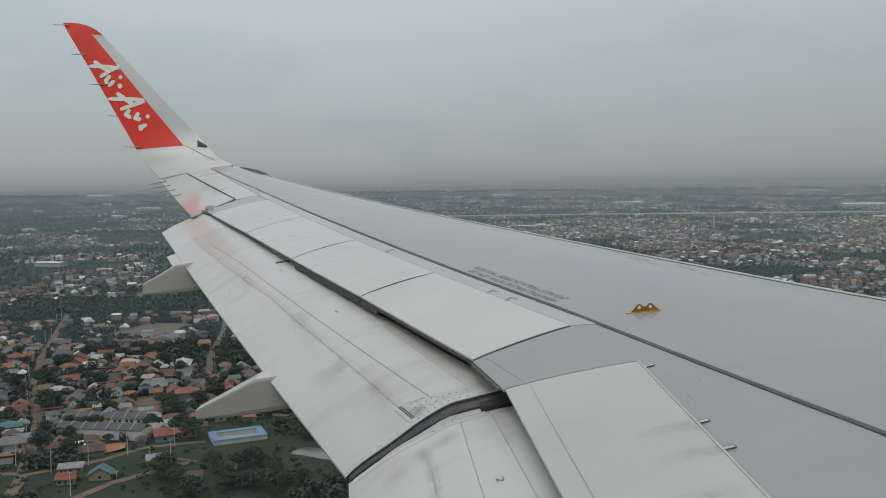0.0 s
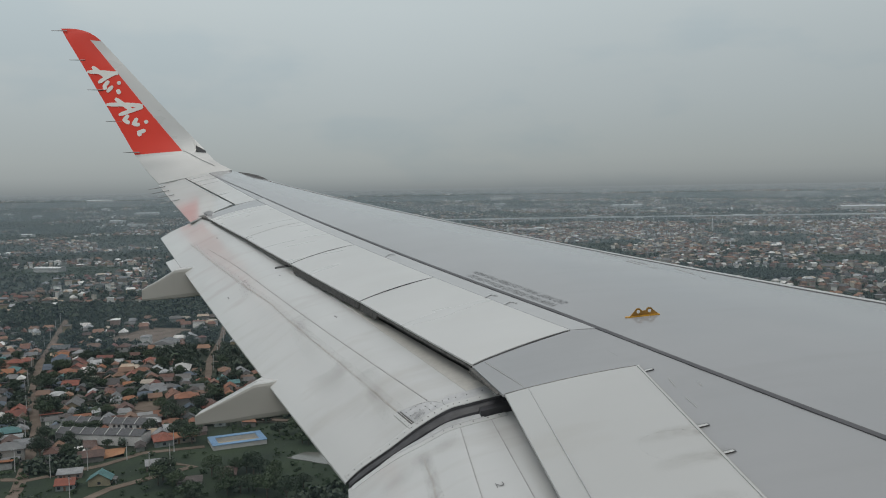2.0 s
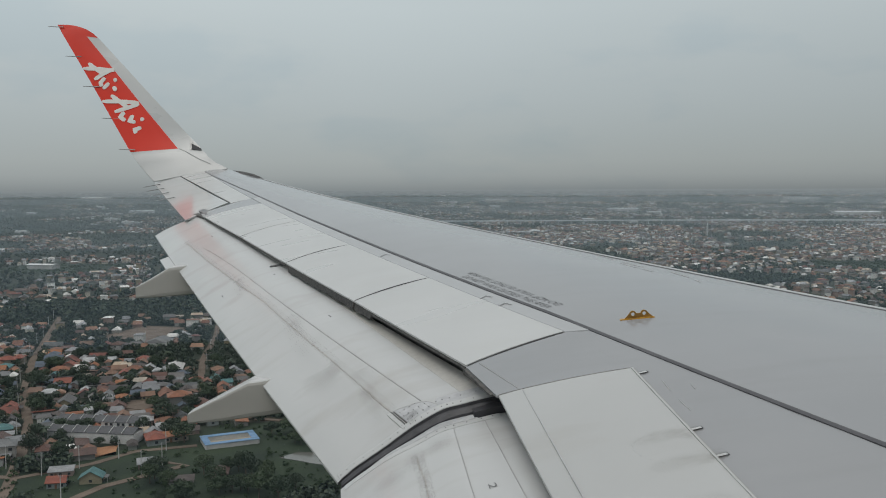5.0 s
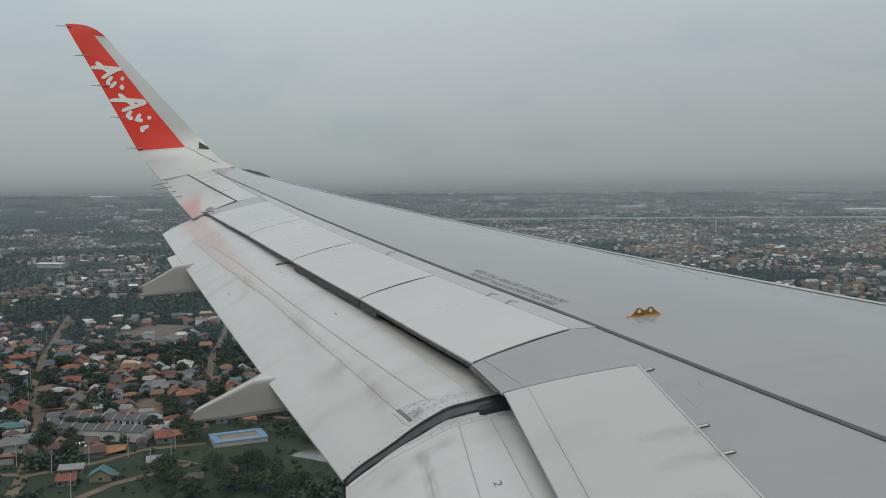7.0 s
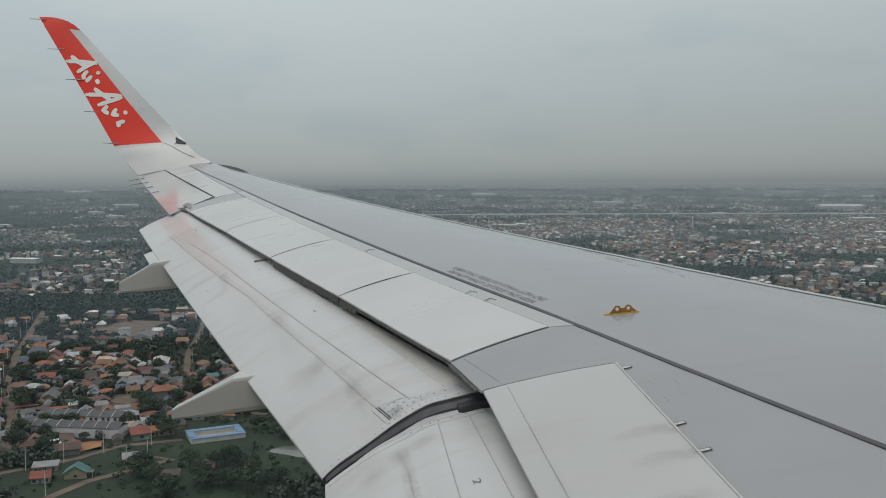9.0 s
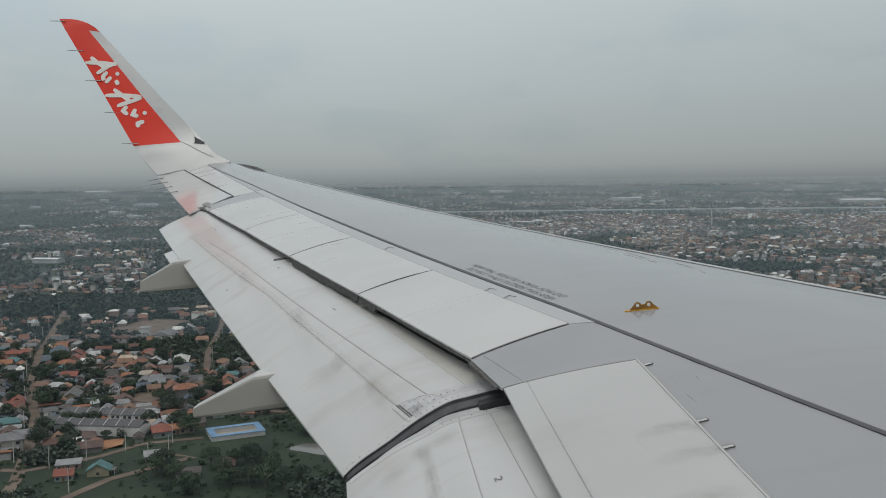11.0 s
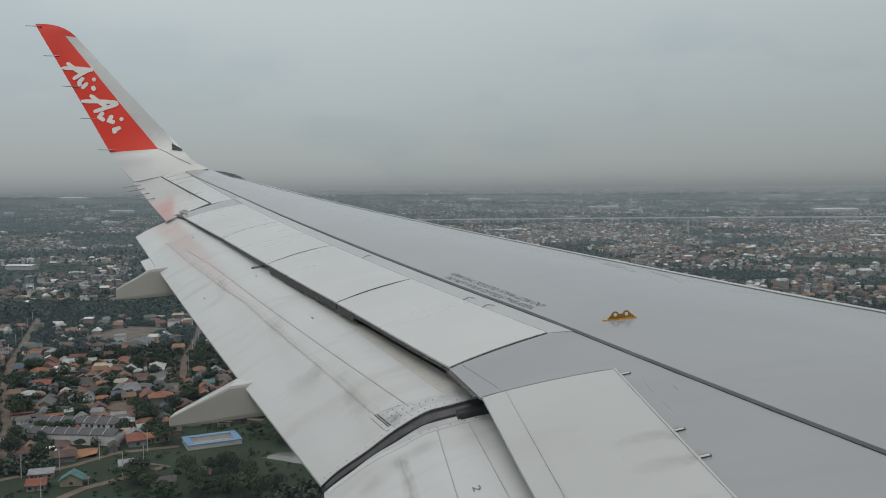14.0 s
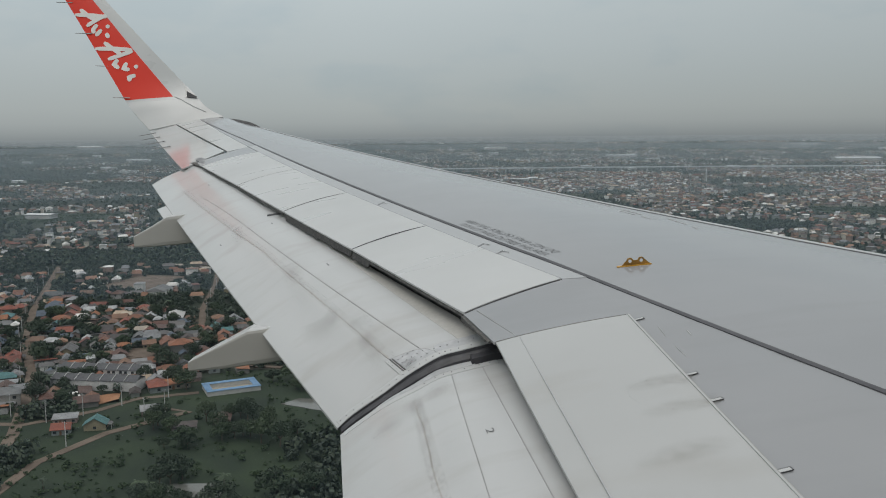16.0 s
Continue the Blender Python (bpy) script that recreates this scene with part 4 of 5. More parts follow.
strip("light_rim", [blade(c, v, -0.018) for c, v in ((0.955, 4.16), (0.90, 4.02), (0.86, 3.86), (0.845, 3.68))], Vector((1, 0, 0.3)).normalized(), 0.022, LOGO_WHITE, sharklet, "pale rim of the navigation light", 0.001)
strip("seam", [blade(c, v, -0.016) for c, v in ((0.70, 4.0), (0.755, 3.5), (0.80, 2.8), (0.85, 2.0), (0.90, 1.0))], Vector((1, 0, 0.3)).normalized(), 0.007, FINE_SEAM, sharklet)

bm = bmesh.new()
for (ya, ra), (yb, rb) in zip(((15.55, 0.010), (15.72, 0.030), (16.00, 0.042), (16.40, 0.036), (16.75, 0.014)), ((15.72, 0.030), (16.00, 0.042), (16.40, 0.036), (16.75, 0.014), (16.85, 0.006))):
    rod(bm, on_wing(0.94 * nose(ya), ya, -0.006), on_wing(0.94 * nose(yb), yb, -0.006), ra, rb, 10)
part("slat_end_cap", bm, SEAM, wing, "dark cap at the slat's outer end", True)

# static dischargers: thin rods at the trailing edges
for p in ((-6.76, 17.93, 3.033), (-6.39, 17.77, 2.481), (-6.02, 17.59, 1.924), (-5.65, 17.43, 1.35), (-5.28, 17.20, 0.792)):
    bm = bmesh.new()
    rod(bm, Vector(p) + Vector((0.06, -0.02, 0)), Vector(p) + Vector((-0.23, 0.0, 0.012)), 0.010, 0.005, 5)
    part("static_wick", bm, STEEL, wing, "thin dark static discharger")
for y in (14.91, 15.49, 16.03, 16.53):
    bm = bmesh.new()
    p = on_wing(-0.842 + 0.04, y, -0.006)
    rod(bm, p, p + Vector((-0.30, 0.04, -0.052)), 0.007, 0.004, 5)
    part("static_wick", bm, STEEL, wing)


# stencilled warning along the walkway line, once for each reading direction
def lettering(name, words, height, place, parent, label):
    """Words set flat, then laid on a surface by place(along, up)."""
    cu = bpy.data.curves.new(name, "FONT")
    cu.body, cu.size, cu.align_x, cu.offset = words, height * 1.4, "LEFT", -0.010 * height
    tmp = bpy.data.objects.new(name + "_flat", cu)
    scene.collection.objects.link(tmp)
    me = bpy.data.meshes.new_from_object(tmp.evaluated_get(bpy.context.evaluated_depsgraph_get()))
    bpy.data.objects.remove(tmp)
    bpy.data.curves.remove(cu)
    wide = max(v.co.x for v in me.vertices)
    for v in me.vertices:
        v.co = place(v.co.x / wide, v.co.y)
    me.materials.append(MARKING)
    ob = new(name, me)
    ob.parent = parent
    return tagged(ob, label)


WARNING = "DO NOT WALK OUTSIDE THIS AREA"
lettering("stencil", WARNING, 0.047, lambda s, v: on_wing(0.170 + v, lerp(7.955, 6.925, s), 0.003), wing, "dark stencilled walkway warning")
lettering("stencil", WARNING, 0.047, lambda s, v: on_wing(0.284 - v, lerp(6.945, 8.030, s), 0.003), wing, "dark stencilled walkway warning")
lettering("stencil", "2", 0.065, lambda s, v: inboard_flap(4.81 - v * 3.6, 5.447 - s * 0.048, 0.003), flap_in, "stencilled number two")

# yellow tie-down bracket with two eyes
bracket = tagged(new("tie_down_bracket"), "yellow metal tie-down bracket with two holes on the wing", "bracket")
base = on_wing(0.418, 6.507)
bracket.matrix_world = Matrix.Translation(base) @ pose(0, 0, 0, 0, -6, -4)
bm = bmesh.new()
EYES = (-0.028, 0.030)
for cx in EYES:
    n = 16
    rings = []
    for r, yy in ((0.0185, -0.006), (0.0185, 0.006), (0.0095, 0.006), (0.0095, -0.006), (0.0185, -0.006)):
        rings.append([Vector((cx + r * math.cos(t * math.tau / n), yy, 0.0235 + r * math.sin(t * math.tau / n))) for t in range(n)])
    loft(bm, rings, caps=False)
bmesh.ops.remove_doubles(bm, verts=bm.verts[:], dist=0.0001)
loft(bm, [[Vector((x, yy, z)) for x, z in ((-0.076, 0.0), (0.078, 0.0), (0.047, 0.030), (0.037, 0.010), (0.022, 0.010), (0.014, 0.027), (-0.012, 0.027), (-0.020, 0.010), (-0.036, 0.010), (-0.045, 0.030))] for yy in (-0.0045, 0.0045)])
finish("plate", bm, BRACKET_BROWN, bracket)
bm = bmesh.new()
box(bm, -0.098, 0.080, -0.014, 0.014, -0.008, 0.003)
finish("foot", bm, YELLOW, bracket)

# hinge fittings of the inboard spoiler
for y in (5.735, 5.131, 4.906, 4.42):
    m = Matrix.Translation(on_wing(skin_rear(y) + 0.024, y, 0.003)) @ pose(0, 0, 0, 0, -12, 3)
    bm = bmesh.new()
    box(bm, -0.028, 0.026, -0.012, 0.013, -0.002, 0.0008)
    bm.transform(m)
    f = part("hinge_fitting", bm, FITTING, wing, "small metal hinge fitting")
    bm = bmesh.new()
    box(bm, -0.024, 0.021, -0.012, 0.006, 0.0008, 0.0018)
    bm.transform(m)
    part("cover", bm, PALE, f)

# fuselage side that the wing joins, behind the window
bm = bmesh.new()
rings = [[Vector((x, 1.93 * math.cos(t * math.tau / 48), -0.35 + 1.93 * math.sin(t * math.tau / 48))) for t in range(48)] for x in spaced(-9, 9, 10)]
loft(bm, rings)
fuselage = tagged(finish("airplane_fuselage", bm, WHITE_PAINT, None, True), "white airliner fuselage that the wing joins", "airplane fuselage")

for ob in (wing, bracket, fuselage):
    ob.matrix_world = BANK @ ob.matrix_world


# ---- the ground far below ----

m, nodes, links, bsdf = nodes_of("town_ground")
big = noise_tex(nodes, links, 0.0035, 6, world_space=True)
mid = noise_tex(nodes, links, 0.03, 6, world_space=True)
small = noise_tex(nodes, links, 0.25, 5, world_space=True)
cover = ramp(nodes, ((0.30, (0.015, 0.025, 0.014)), (0.46, (0.022, 0.033, 0.018)), (0.59, (0.030, 0.038, 0.023)), (0.67, (0.085, 0.070, 0.050)), (0.80, (0.18, 0.14, 0.105))))
links.new(mid.outputs["Fac"], cover.inputs[0])
wide = ramp(nodes, ((0.35, (0.55, 0.62, 0.55)), (0.65, (1.1, 1.05, 1.0))))
links.new(big.outputs["Fac"], wide.inputs[0])
mul = nodes.new("ShaderNodeMixRGB")
mul.blend_type = "MULTIPLY"
mul.inputs[0].default_value = 1.0
links.new(cover.outputs[0], mul.inputs[1])
links.new(wide.outputs[0], mul.inputs[2])
grain = nodes.new("ShaderNodeMixRGB")
grain.blend_type = "OVERLAY"
grain.inputs[0].default_value = 0.5
links.new(mul.outputs[0], grain.inputs[1])
links.new(small.outputs["Fac"], grain.inputs[2])
links.new(grain.outputs[0], bsdf.inputs["Base Color"])
bsdf.inputs["Roughness"].default_value = 0.95
TOWN_GROUND = m

def lie(x, y):
    """Land height: flat under the town, raised farther out to fit the camera's view."""
    t = max(0.0, min(1.0, (math.hypot(x, y) - 2900) / 2000))
    return GROUND + 74 * t ** 1.3 * (1 + 0.10 * noise.noise((x * 0.0011, y * 0.0011, 2.2)))


bm = bmesh.new()
bmesh.ops.create_grid(bm, x_segments=120, y_segments=120, size=6500)
for v in bm.verts:
    v.co.z = lie(v.co.x, v.co.y)
tagged(finish("ground", bm, TOWN_GROUND), "flat green and brown ground of a spread-out town", "ground", kind="structure")


def patch(name, corners, material, label, category, lift=0.15, wobble=4.0, kind="structure"):
    """A flat piece of ground with an uneven outline."""
    bm = bmesh.new()
    ring = []
    n = len(corners)
    for i, (a, b) in enumerate(zip(corners, corners[1:] + corners[:1])):
        for t in (0, 0.25, 0.5, 0.75):
            x, y = lerp(a[0], b[0], t), lerp(a[1], b[1], t)
            ring.append(Vector((x + wobble * noise.noise((x * 0.05, y * 0.05, 3)), y + wobble * noise.noise((x * 0.05, y * 0.05, 9)), GROUND + lift)))
    loft(bm, [[p - Vector((0, 0, lift + 0.05)) for p in ring], ring])
    return tagged(finish(name, bm, material), label, category, kind=kind)


def road(name, places, width, material, label, lift=0.25):
    bm = bmesh.new()
    rings = []
    for i, p in enumerate(places):
        a, b = Vector(places[max(0, i - 1)]), Vector(places[min(len(places) - 1, i + 1)])
        d = (b - a).normalized()
        s = Vector((-d.y, d.x, 0)) * width / 2
        c = Vector((p[0], p[1], GROUND + lift))
        rings.append([c - s, c + s, c + s - Vector((0, 0, lift)), c - s - Vector((0, 0, lift))])
    loft(bm, rings)
    return tagged(finish(name, bm, material), label, "road", kind="structure")


ROADS = (([(-330, 760), (-262, 560), (-229, 480), (-221, 462), (-193, 407), (-176, 365), (-160, 320), (-150, 280)], 4.5), ([(-205, 335), (-161, 331), (-149, 340), (-139, 348), (-128, 364), (-104, 372)], 3.5),
         ([(-118, 352), (-101, 345), (-125, 320), (-138, 290), (-140, 225)], 4.0), ([(-138, 505), (-153, 565), (-167, 654), (-190, 760)], 4.0), ([(-300, 590), (-220, 585), (-152, 560), (-90, 548)], 3.5), ([(-221, 462), (-160, 440), (-104, 418), (-60, 410)], 3.2))
for i, (places, width) in enumerate(ROADS):
    road("road", places, width, DIRT, "unpaved reddish dirt road between the houses", 0.25 + 0.03 * i)
PATCHES = (([(-152, 356), (-155, 370), (-138, 373), (-134, 358)], ORANGE_SOIL, "bare orange soil beside the houses", "soil"), ([(-66, 352), (-58, 363), (-34, 358), (-38, 343), (-52, 346)], POND, "grey pond among green bushes", "pond"),
           ([(-88, 262), (-84, 271), (-66, 268), (-70, 258)], POND, "grey pond in the marsh", "pond"),
           ([(-240, 222), (-222, 300), (-205, 338), (-150, 352), (-119, 374), (-102, 404), (-72, 412), (-45, 424), (-10, 400), (0, 222)], GRASS, "green marsh with scrub and ponds", "grass"),
           ([(-154, 420), (-163, 456), (-148, 453), (-141, 422)], DIRT, "bare earth courtyard", "soil"), 
           ([(-258, 640), (-240, 712), (-192, 694), (-204, 630)], DIRT, "bare brown field beside the town", "soil"), ([(520, 1180), (560, 1330), (700, 1300), (660, 1160)], GRASS, "open green field with long grass", "grass"), ([(-640, 1180), (-600, 1330), (-430, 1300), (-470, 1150)], GRASS, "open green field with long grass", "grass"))
for corners, mat_, label, cat in PATCHES:
    patch(cat if cat != "grass" else "grass_field", corners, mat_, label, cat, 0.12 if cat != "pond" else 0.3)


def inside(x, y, corners, margin=0.0):
    hit = False
    n = len(corners)
    for i in range(n):
        (x0, y0), (x1, y1) = corners[i], corners[i - 1]
        if (y0 > y) != (y1 > y) and x < (x1 - x0) * (y - y0) / (y1 - y0) + x0:
            hit = not hit
    return hit


def road_near(x, y, margin):
    for places, width in ROADS:
        for a, b in zip(places, places[1:]):
            dx, dy = b[0] - a[0], b[1] - a[1]
            t = max(0, min(1, ((x - a[0]) * dx + (y - a[1]) * dy) / (dx * dx + dy * dy)))
            if math.hypot(x - a[0] - t * dx, y - a[1] - t * dy) < margin + width / 2:
                return True
    return False


def open_ground(x, y, margin):
    return not road_near(x, y, margin) and not any(inside(x, y, c) for c, *_ in PATCHES)


# ---- houses ----
def gable_roof(bm, w, d, z, h, over, thick=0.18):
    """A ridged roof with eaves over a w by d plan, its ridge along x."""
    a, b = w / 2 + over, d / 2 + over
    drop = h * over / (d / 2)
    sec = [(-b, z - drop), (0, z + h), (b, z - drop), (b, z - drop + thick), (0, z + h + thick), (-b, z - drop + thick)]
    loft(bm, [[Vector((x, y, zz)) for y, zz in sec] for x in (-a, a)])


def hip_roof(bm, w, d, z, h, over, thick=0.2):
    a, b = w / 2 + over, d / 2 + over
    r = max(0.2, a - b * 0.95)
    low = [Vector(p) for p in ((-a, -b, z - 0.25), (a, -b, z - 0.25), (a, b, z - 0.25), (-a, b, z - 0.25))]
    mid = [p + Vector((0, 0, thick)) for p in low]
    top = [Vector((-r, -0.06, z + h)), Vector((r, -0.06, z + h)), Vector((r, 0.06, z + h)), Vector((-r, 0.06, z + h))]
    loft(bm, [low, mid, top])


def wall_mesh(w, d, z0, z1, gable=0.0):
    bm = bmesh.new()
    if gable:
        sec = [(-d / 2, z0), (d / 2, z0), (d / 2, z1), (0, z1 + gable), (-d / 2, z1)]
        loft(bm, [[Vector((x, y, z)) for y, z in sec] for x in (-w / 2, w / 2)])
    else:
        box(bm, -w / 2, w / 2, -d / 2, d / 2, z0, z1)
    return bm


def slab_part(name, x0, x1, y0, y1, z0, z1, material, parent):
    bm = bmesh.new()
    box(bm, x0, x1, y0, y1, z0, z1)
    return part(name, bm, material, parent)


def house(w, d, storeys, hip, porch, label):
    """A house with its front on -y, its base at the origin."""
    top = 3.0 * storeys + 0.2
    h = d * (0.26 if hip else 0.30)
    root = tagged(new("house"), label, "house", "town houses")
    part("wall", wall_mesh(w, d, -0.3, top, 0 if hip else h), WALL, root)
    bm = bmesh.new()
    (hip_roof if hip else gable_roof)(bm, w, d, top, h, 0.7)
    part("roof", bm, ROOF, root)
    slab_part("door", -0.5, 0.5, -d / 2 - 0.06, -d / 2 + 0.05, 0, 2.1, DOOR_WOOD, root)
    for s in range(storeys):
        for x in (-w * 0.32, w * 0.32):
            slab_part("window", x - 0.75, x + 0.75, -d / 2 - 0.05, -d / 2 + 0.05, 0.9 + 3 * s, 2.2 + 3 * s, WINDOW_GLASS, root)
    for x in (-w / 2, w / 2):
        slab_part("window", x - 0.05, x + 0.05, -0.7, 0.7, 0.9 + 3 * (storeys - 1), 2.2 + 3 * (storeys - 1), WINDOW_GLASS, root)
    if porch:
        bm = bmesh.new()
        loft(bm, [[Vector((x, y, z)) for y, z in ((-d / 2 - 2.6, 2.35), (-d / 2 - 0.02, 2.85), (-d / 2 - 0.02, 2.97), (-d / 2 - 2.6, 2.47))] for x in (-w * 0.36, w * 0.36)])
        part("porch_roof", bm, ROOF, root)
        for x in (-w * 0.33, w * 0.33):
            slab_part("post", x - 0.1, x + 0.1, -d / 2 - 2.45, -d / 2 - 2.25, 0, 2.4, WALL, root)
    return root


def shed(w, d, label):
    """A long low building under one shallow sheet roof."""
    root = tagged(new("house"), label, "house", "town houses")
    slab_part("wall", -w / 2, w / 2, -d / 2, d / 2, -0.3, 2.8, WALL, root)
    bm = bmesh.new()
    loft(bm, [[Vector((x, y, z)) for y, z in ((-d / 2 - 0.5, 2.7), (d / 2 + 0.5, 3.7), (d / 2 + 0.5, 3.85), (-d / 2 - 0.5, 2.85))] for x in (-w / 2 - 0.5, w / 2 + 0.5)])
    part("roof", bm, ROOF, root)
    for x in (-w * 0.35, 0, w * 0.35):
        slab_part("window", x - 0.6, x + 0.6, -d / 2 - 0.05, -d / 2 + 0.05, 0.9, 2.0, WINDOW_GLASS, root)
    slab_part("door", -w * 0.2 - 0.5, -w * 0.2 + 0.5, -d / 2 - 0.06, -d / 2 + 0.05, 0, 2.1, DOOR_WOOD, root)
    return root


def wings(w, d, arm, label):
    """Two ridged wings that meet at a right angle."""
    root = house(w, d, 1, False, False, label)
    bm = wall_mesh(arm + 1.5, 5.5, -0.3, 3.0, 1.5)
    bm.transform(pose(-w * 0.22, -d / 2 - arm / 2 + 0.6, 0, 0, 0, 90))
    part("wall", bm, WALL, root)
    bm = bmesh.new()
    gable_roof(bm, arm + 1.5, 5.5, 3.0, 1.5, 0.6)
    bm.transform(pose(-w * 0.22, -d / 2 - arm / 2 + 0.6, 0, 0, 0, 90))
    part("roof", bm, ROOF, root)
    return root


def terrace(w, d, rooms, label):
    """A row of joined rooms behind a veranda, under one shallow ridged roof."""
    root = tagged(new("house"), label, "house", "town houses")
    part("wall", wall_mesh(w, d, -0.3, 3.0, 1.0), WALL, root)
    bm = bmesh.new()
    gable_roof(bm, w, d, 3.0, 1.0, 0.9)
    part("roof", bm, CONCRETE, root)
    bm = bmesh.new()
    loft(bm, [[Vector((x, y, z)) for y, z in ((-d / 2 - 2.8, 2.2), (-d / 2 - 0.9, 2.62), (-d / 2 - 0.9, 2.74), (-d / 2 - 2.8, 2.32))] for x in (-w / 2, w / 2)])
    part("porch_roof", bm, CONCRETE, root)
    for i in range(rooms):
        x = (i + 0.5) * w / rooms - w / 2
        slab_part("door", x - 1.3, x - 0.4, -d / 2 - 0.06, -d / 2 + 0.05, 0, 2.1, DOOR_WOOD, root)
        slab_part("window", x + 0.2, x + 1.4, -d / 2 - 0.05, -d / 2 + 0.05, 0.9, 2.1, WINDOW_GLASS, root)
        slab_part("post", x + 1.9, x + 2.1, -d / 2 - 2.7, -d / 2 - 2.5, 0, 2.3, WALL, root)
    return root


def row_house():
    """One narrow house of a row: white party walls that stand above a dark roof."""
    root = tagged(new("house"), "narrow whitewashed row house with a dark slate roof", "house", "town houses")
    slab_part("wall", -2.85, 2.85, -4.2, 4.2, -0.3, 4.6, ROW_WALL, root)
    bm = bmesh.new()
    gable_roof(bm, 4.9, 8.4, 4.6, 1.7, 0.35)
    part("roof", bm, SLATE, root)
    bm = bmesh.new()
    loft(bm, [[Vector((x, y, z)) for y, z in ((-4.3, 0), (4.3, 0), (4.3, 5.0), (0, 6.9), (-4.3, 5.0))] for x in (2.82, 3.0)])
    part("party_wall", bm, ROW_WALL, root)
    slab_part("door", -2.2, -1.3, -4.26, -4.15, 0, 2.1, DOOR_WOOD, root)
    for x in (-1.2, 1.2):
        slab_part("window", x - 0.7, x + 0.7, -4.25, -4.15, 2.9, 4.1, WINDOW_GLASS, root)
    slab_part("window", 0.2, 2.0, -4.25, -4.15, 0.8, 2.1, WINDOW_GLASS, root)
    bm = bmesh.new()
    loft(bm, [[Vector((x, y, z)) for y, z in ((-7.2, 2.2), (-4.2, 2.6), (-4.2, 2.75), (-7.2, 2.35))] for x in (-2.7, 2.7)])
    part("porch_roof", bm, SLATE, root)
    for x in (-2.5, 2.5):
        slab_part("post", x - 0.08, x + 0.08, -7.0, -6.84, 0, 2.25, ROW_WALL, root)
    return root


def walled_yard():
    """A sandy yard closed on four sides by low sheds with blue roofs."""
    root = tagged(new("walled_yard"), "sandy yard enclosed by low blue-roofed sheds", "yard")
    slab_part("yard_floor", -11, 11, -6, 6, -0.2, 0.25, SAND, root)
    for x0, x1, y0, y1 in ((-14, 14, 6, 9), (-14, 14, -9, -6), (-14, -11, -6, 6), (11, 14, -6, 6)):
        shed_part = slab_part("shed", x0, x1, y0, y1, -0.2, 2.6, CONCRETE, root)
        slab_part("roof", x0 - 0.3, x1 + 0.3, y0 - 0.3, y1 + 0.3, 2.6, 2.85, BLUE_ROOF, shed_part)
    root.matrix_world = Matrix.Translation((-91, 377, GROUND)) @ pose(0, 0, 0, 0, 0, 24) @ Matrix.Scale(0.82, 4)
    return root


walled_yard()


# ---- trees ----
def leaf_cloud(rng, centre, radii, count, size):
    """Quads scattered through the shell of an ellipsoid, each turned its own way."""
    verts = np.zeros((count * 4, 3))
    for i in range(count):
        d = Vector((rng.gauss(0, 1), rng.gauss(0, 1), rng.gauss(0, 1) * 0.9 + 0.15)).normalized()
        r = 0.55 + 0.5 * rng.random() ** 0.6
        p = Vector(centre) + Vector((d.x * radii[0], d.y * radii[1], d.z * radii[2])) * r
        q = d.to_track_quat("Z", "Y").to_matrix() @ Euler((rng.uniform(-0.8, 0.8), rng.uniform(-0.8, 0.8), rng.uniform(0, 6.28))).to_matrix()
        s = size * rng.uniform(0.6, 1.4)
        for j, (a, b) in enumerate(((-1, -0.5), (0.2, -0.7), (1, 0.4), (-0.3, 0.8))):
            verts[i * 4 + j] = p + q @ Vector((a * s, b * s, 0.15 * s * (j % 2)))
    return verts


def crown_mesh(name, verts, material):
    me = bpy.data.meshes.new(name)
    n = len(verts) // 4
    me.from_pydata(verts.tolist(), [], [(i * 4, i * 4 + 1, i * 4 + 2, i * 4 + 3) for i in range(n)])
    me.materials.append(material)
    return me


def tree(seed, height, spread, label):
    rng = random.Random(seed)
    root = tagged(new("tree"), label, "tree", "town trees")
    bm = bmesh.new()
    fork = height * 0.35
    rod(bm, (0, 0, -0.3), (0, 0, fork), 0.035 * height, 0.022 * height, 7)
    tips = []
    for i in range(5):
        a = i * 1.26 + rng.random()
        tip = (math.cos(a) * spread * 0.55, math.sin(a) * spread * 0.55, height * rng.uniform(0.55, 0.8))
        rod(bm, (0, 0, fork * 0.95), tip, 0.018 * height, 0.006 * height, 5)
        tips.append(tip)
    tips.append((0, 0, height * 0.85))
    part("trunk", bm, BARK, root)
    clouds = [leaf_cloud(rng, t, (spread * 0.45, spread * 0.45, height * 0.2), 225, spread * 0.055) for t in tips]
    crown = new("crown", crown_mesh("crown", np.concatenate(clouds), LEAF))
    crown.parent = root
    return root


def palm(seed, label):
    rng = random.Random(seed)
    root = tagged(new("tree"), label, "palm tree", "town trees")
    bm = bmesh.new()
    rod(bm, (0, 0, -0.3), (0.5, 0.2, 7.5), 0.2, 0.13, 7)
    part("trunk", bm, BARK, root)
    bm = bmesh.new()
    for i in range(13):
        a = i * 0.48 + rng.random() * 0.2
        lift = rng.uniform(-0.3, 0.9)
        spine = [Vector((0.5, 0.2, 7.5)) + Vector((math.cos(a) * r, math.sin(a) * r, lift * r * 0.6 - 0.16 * r * r)) for r in (0, 0.9, 1.8, 2.7, 3.4)]
        s = Vector((-math.sin(a), math.cos(a), -0.4))
        for p, q, wa, wb in zip(spine, spine[1:], (0.1, 0.5, 0.55, 0.4), (0.5, 0.55, 0.4, 0.05)):
            for sgn in (-1, 1):
                s2 = Vector((s.x * sgn, s.y * sgn, s.z))
                bm.faces.new([bm.verts.new(v) for v in (p, q, q + s2 * wb, p + s2 * wa)])
    part("crown", bm, LEAF, root, "drooping palm fronds")
    return root


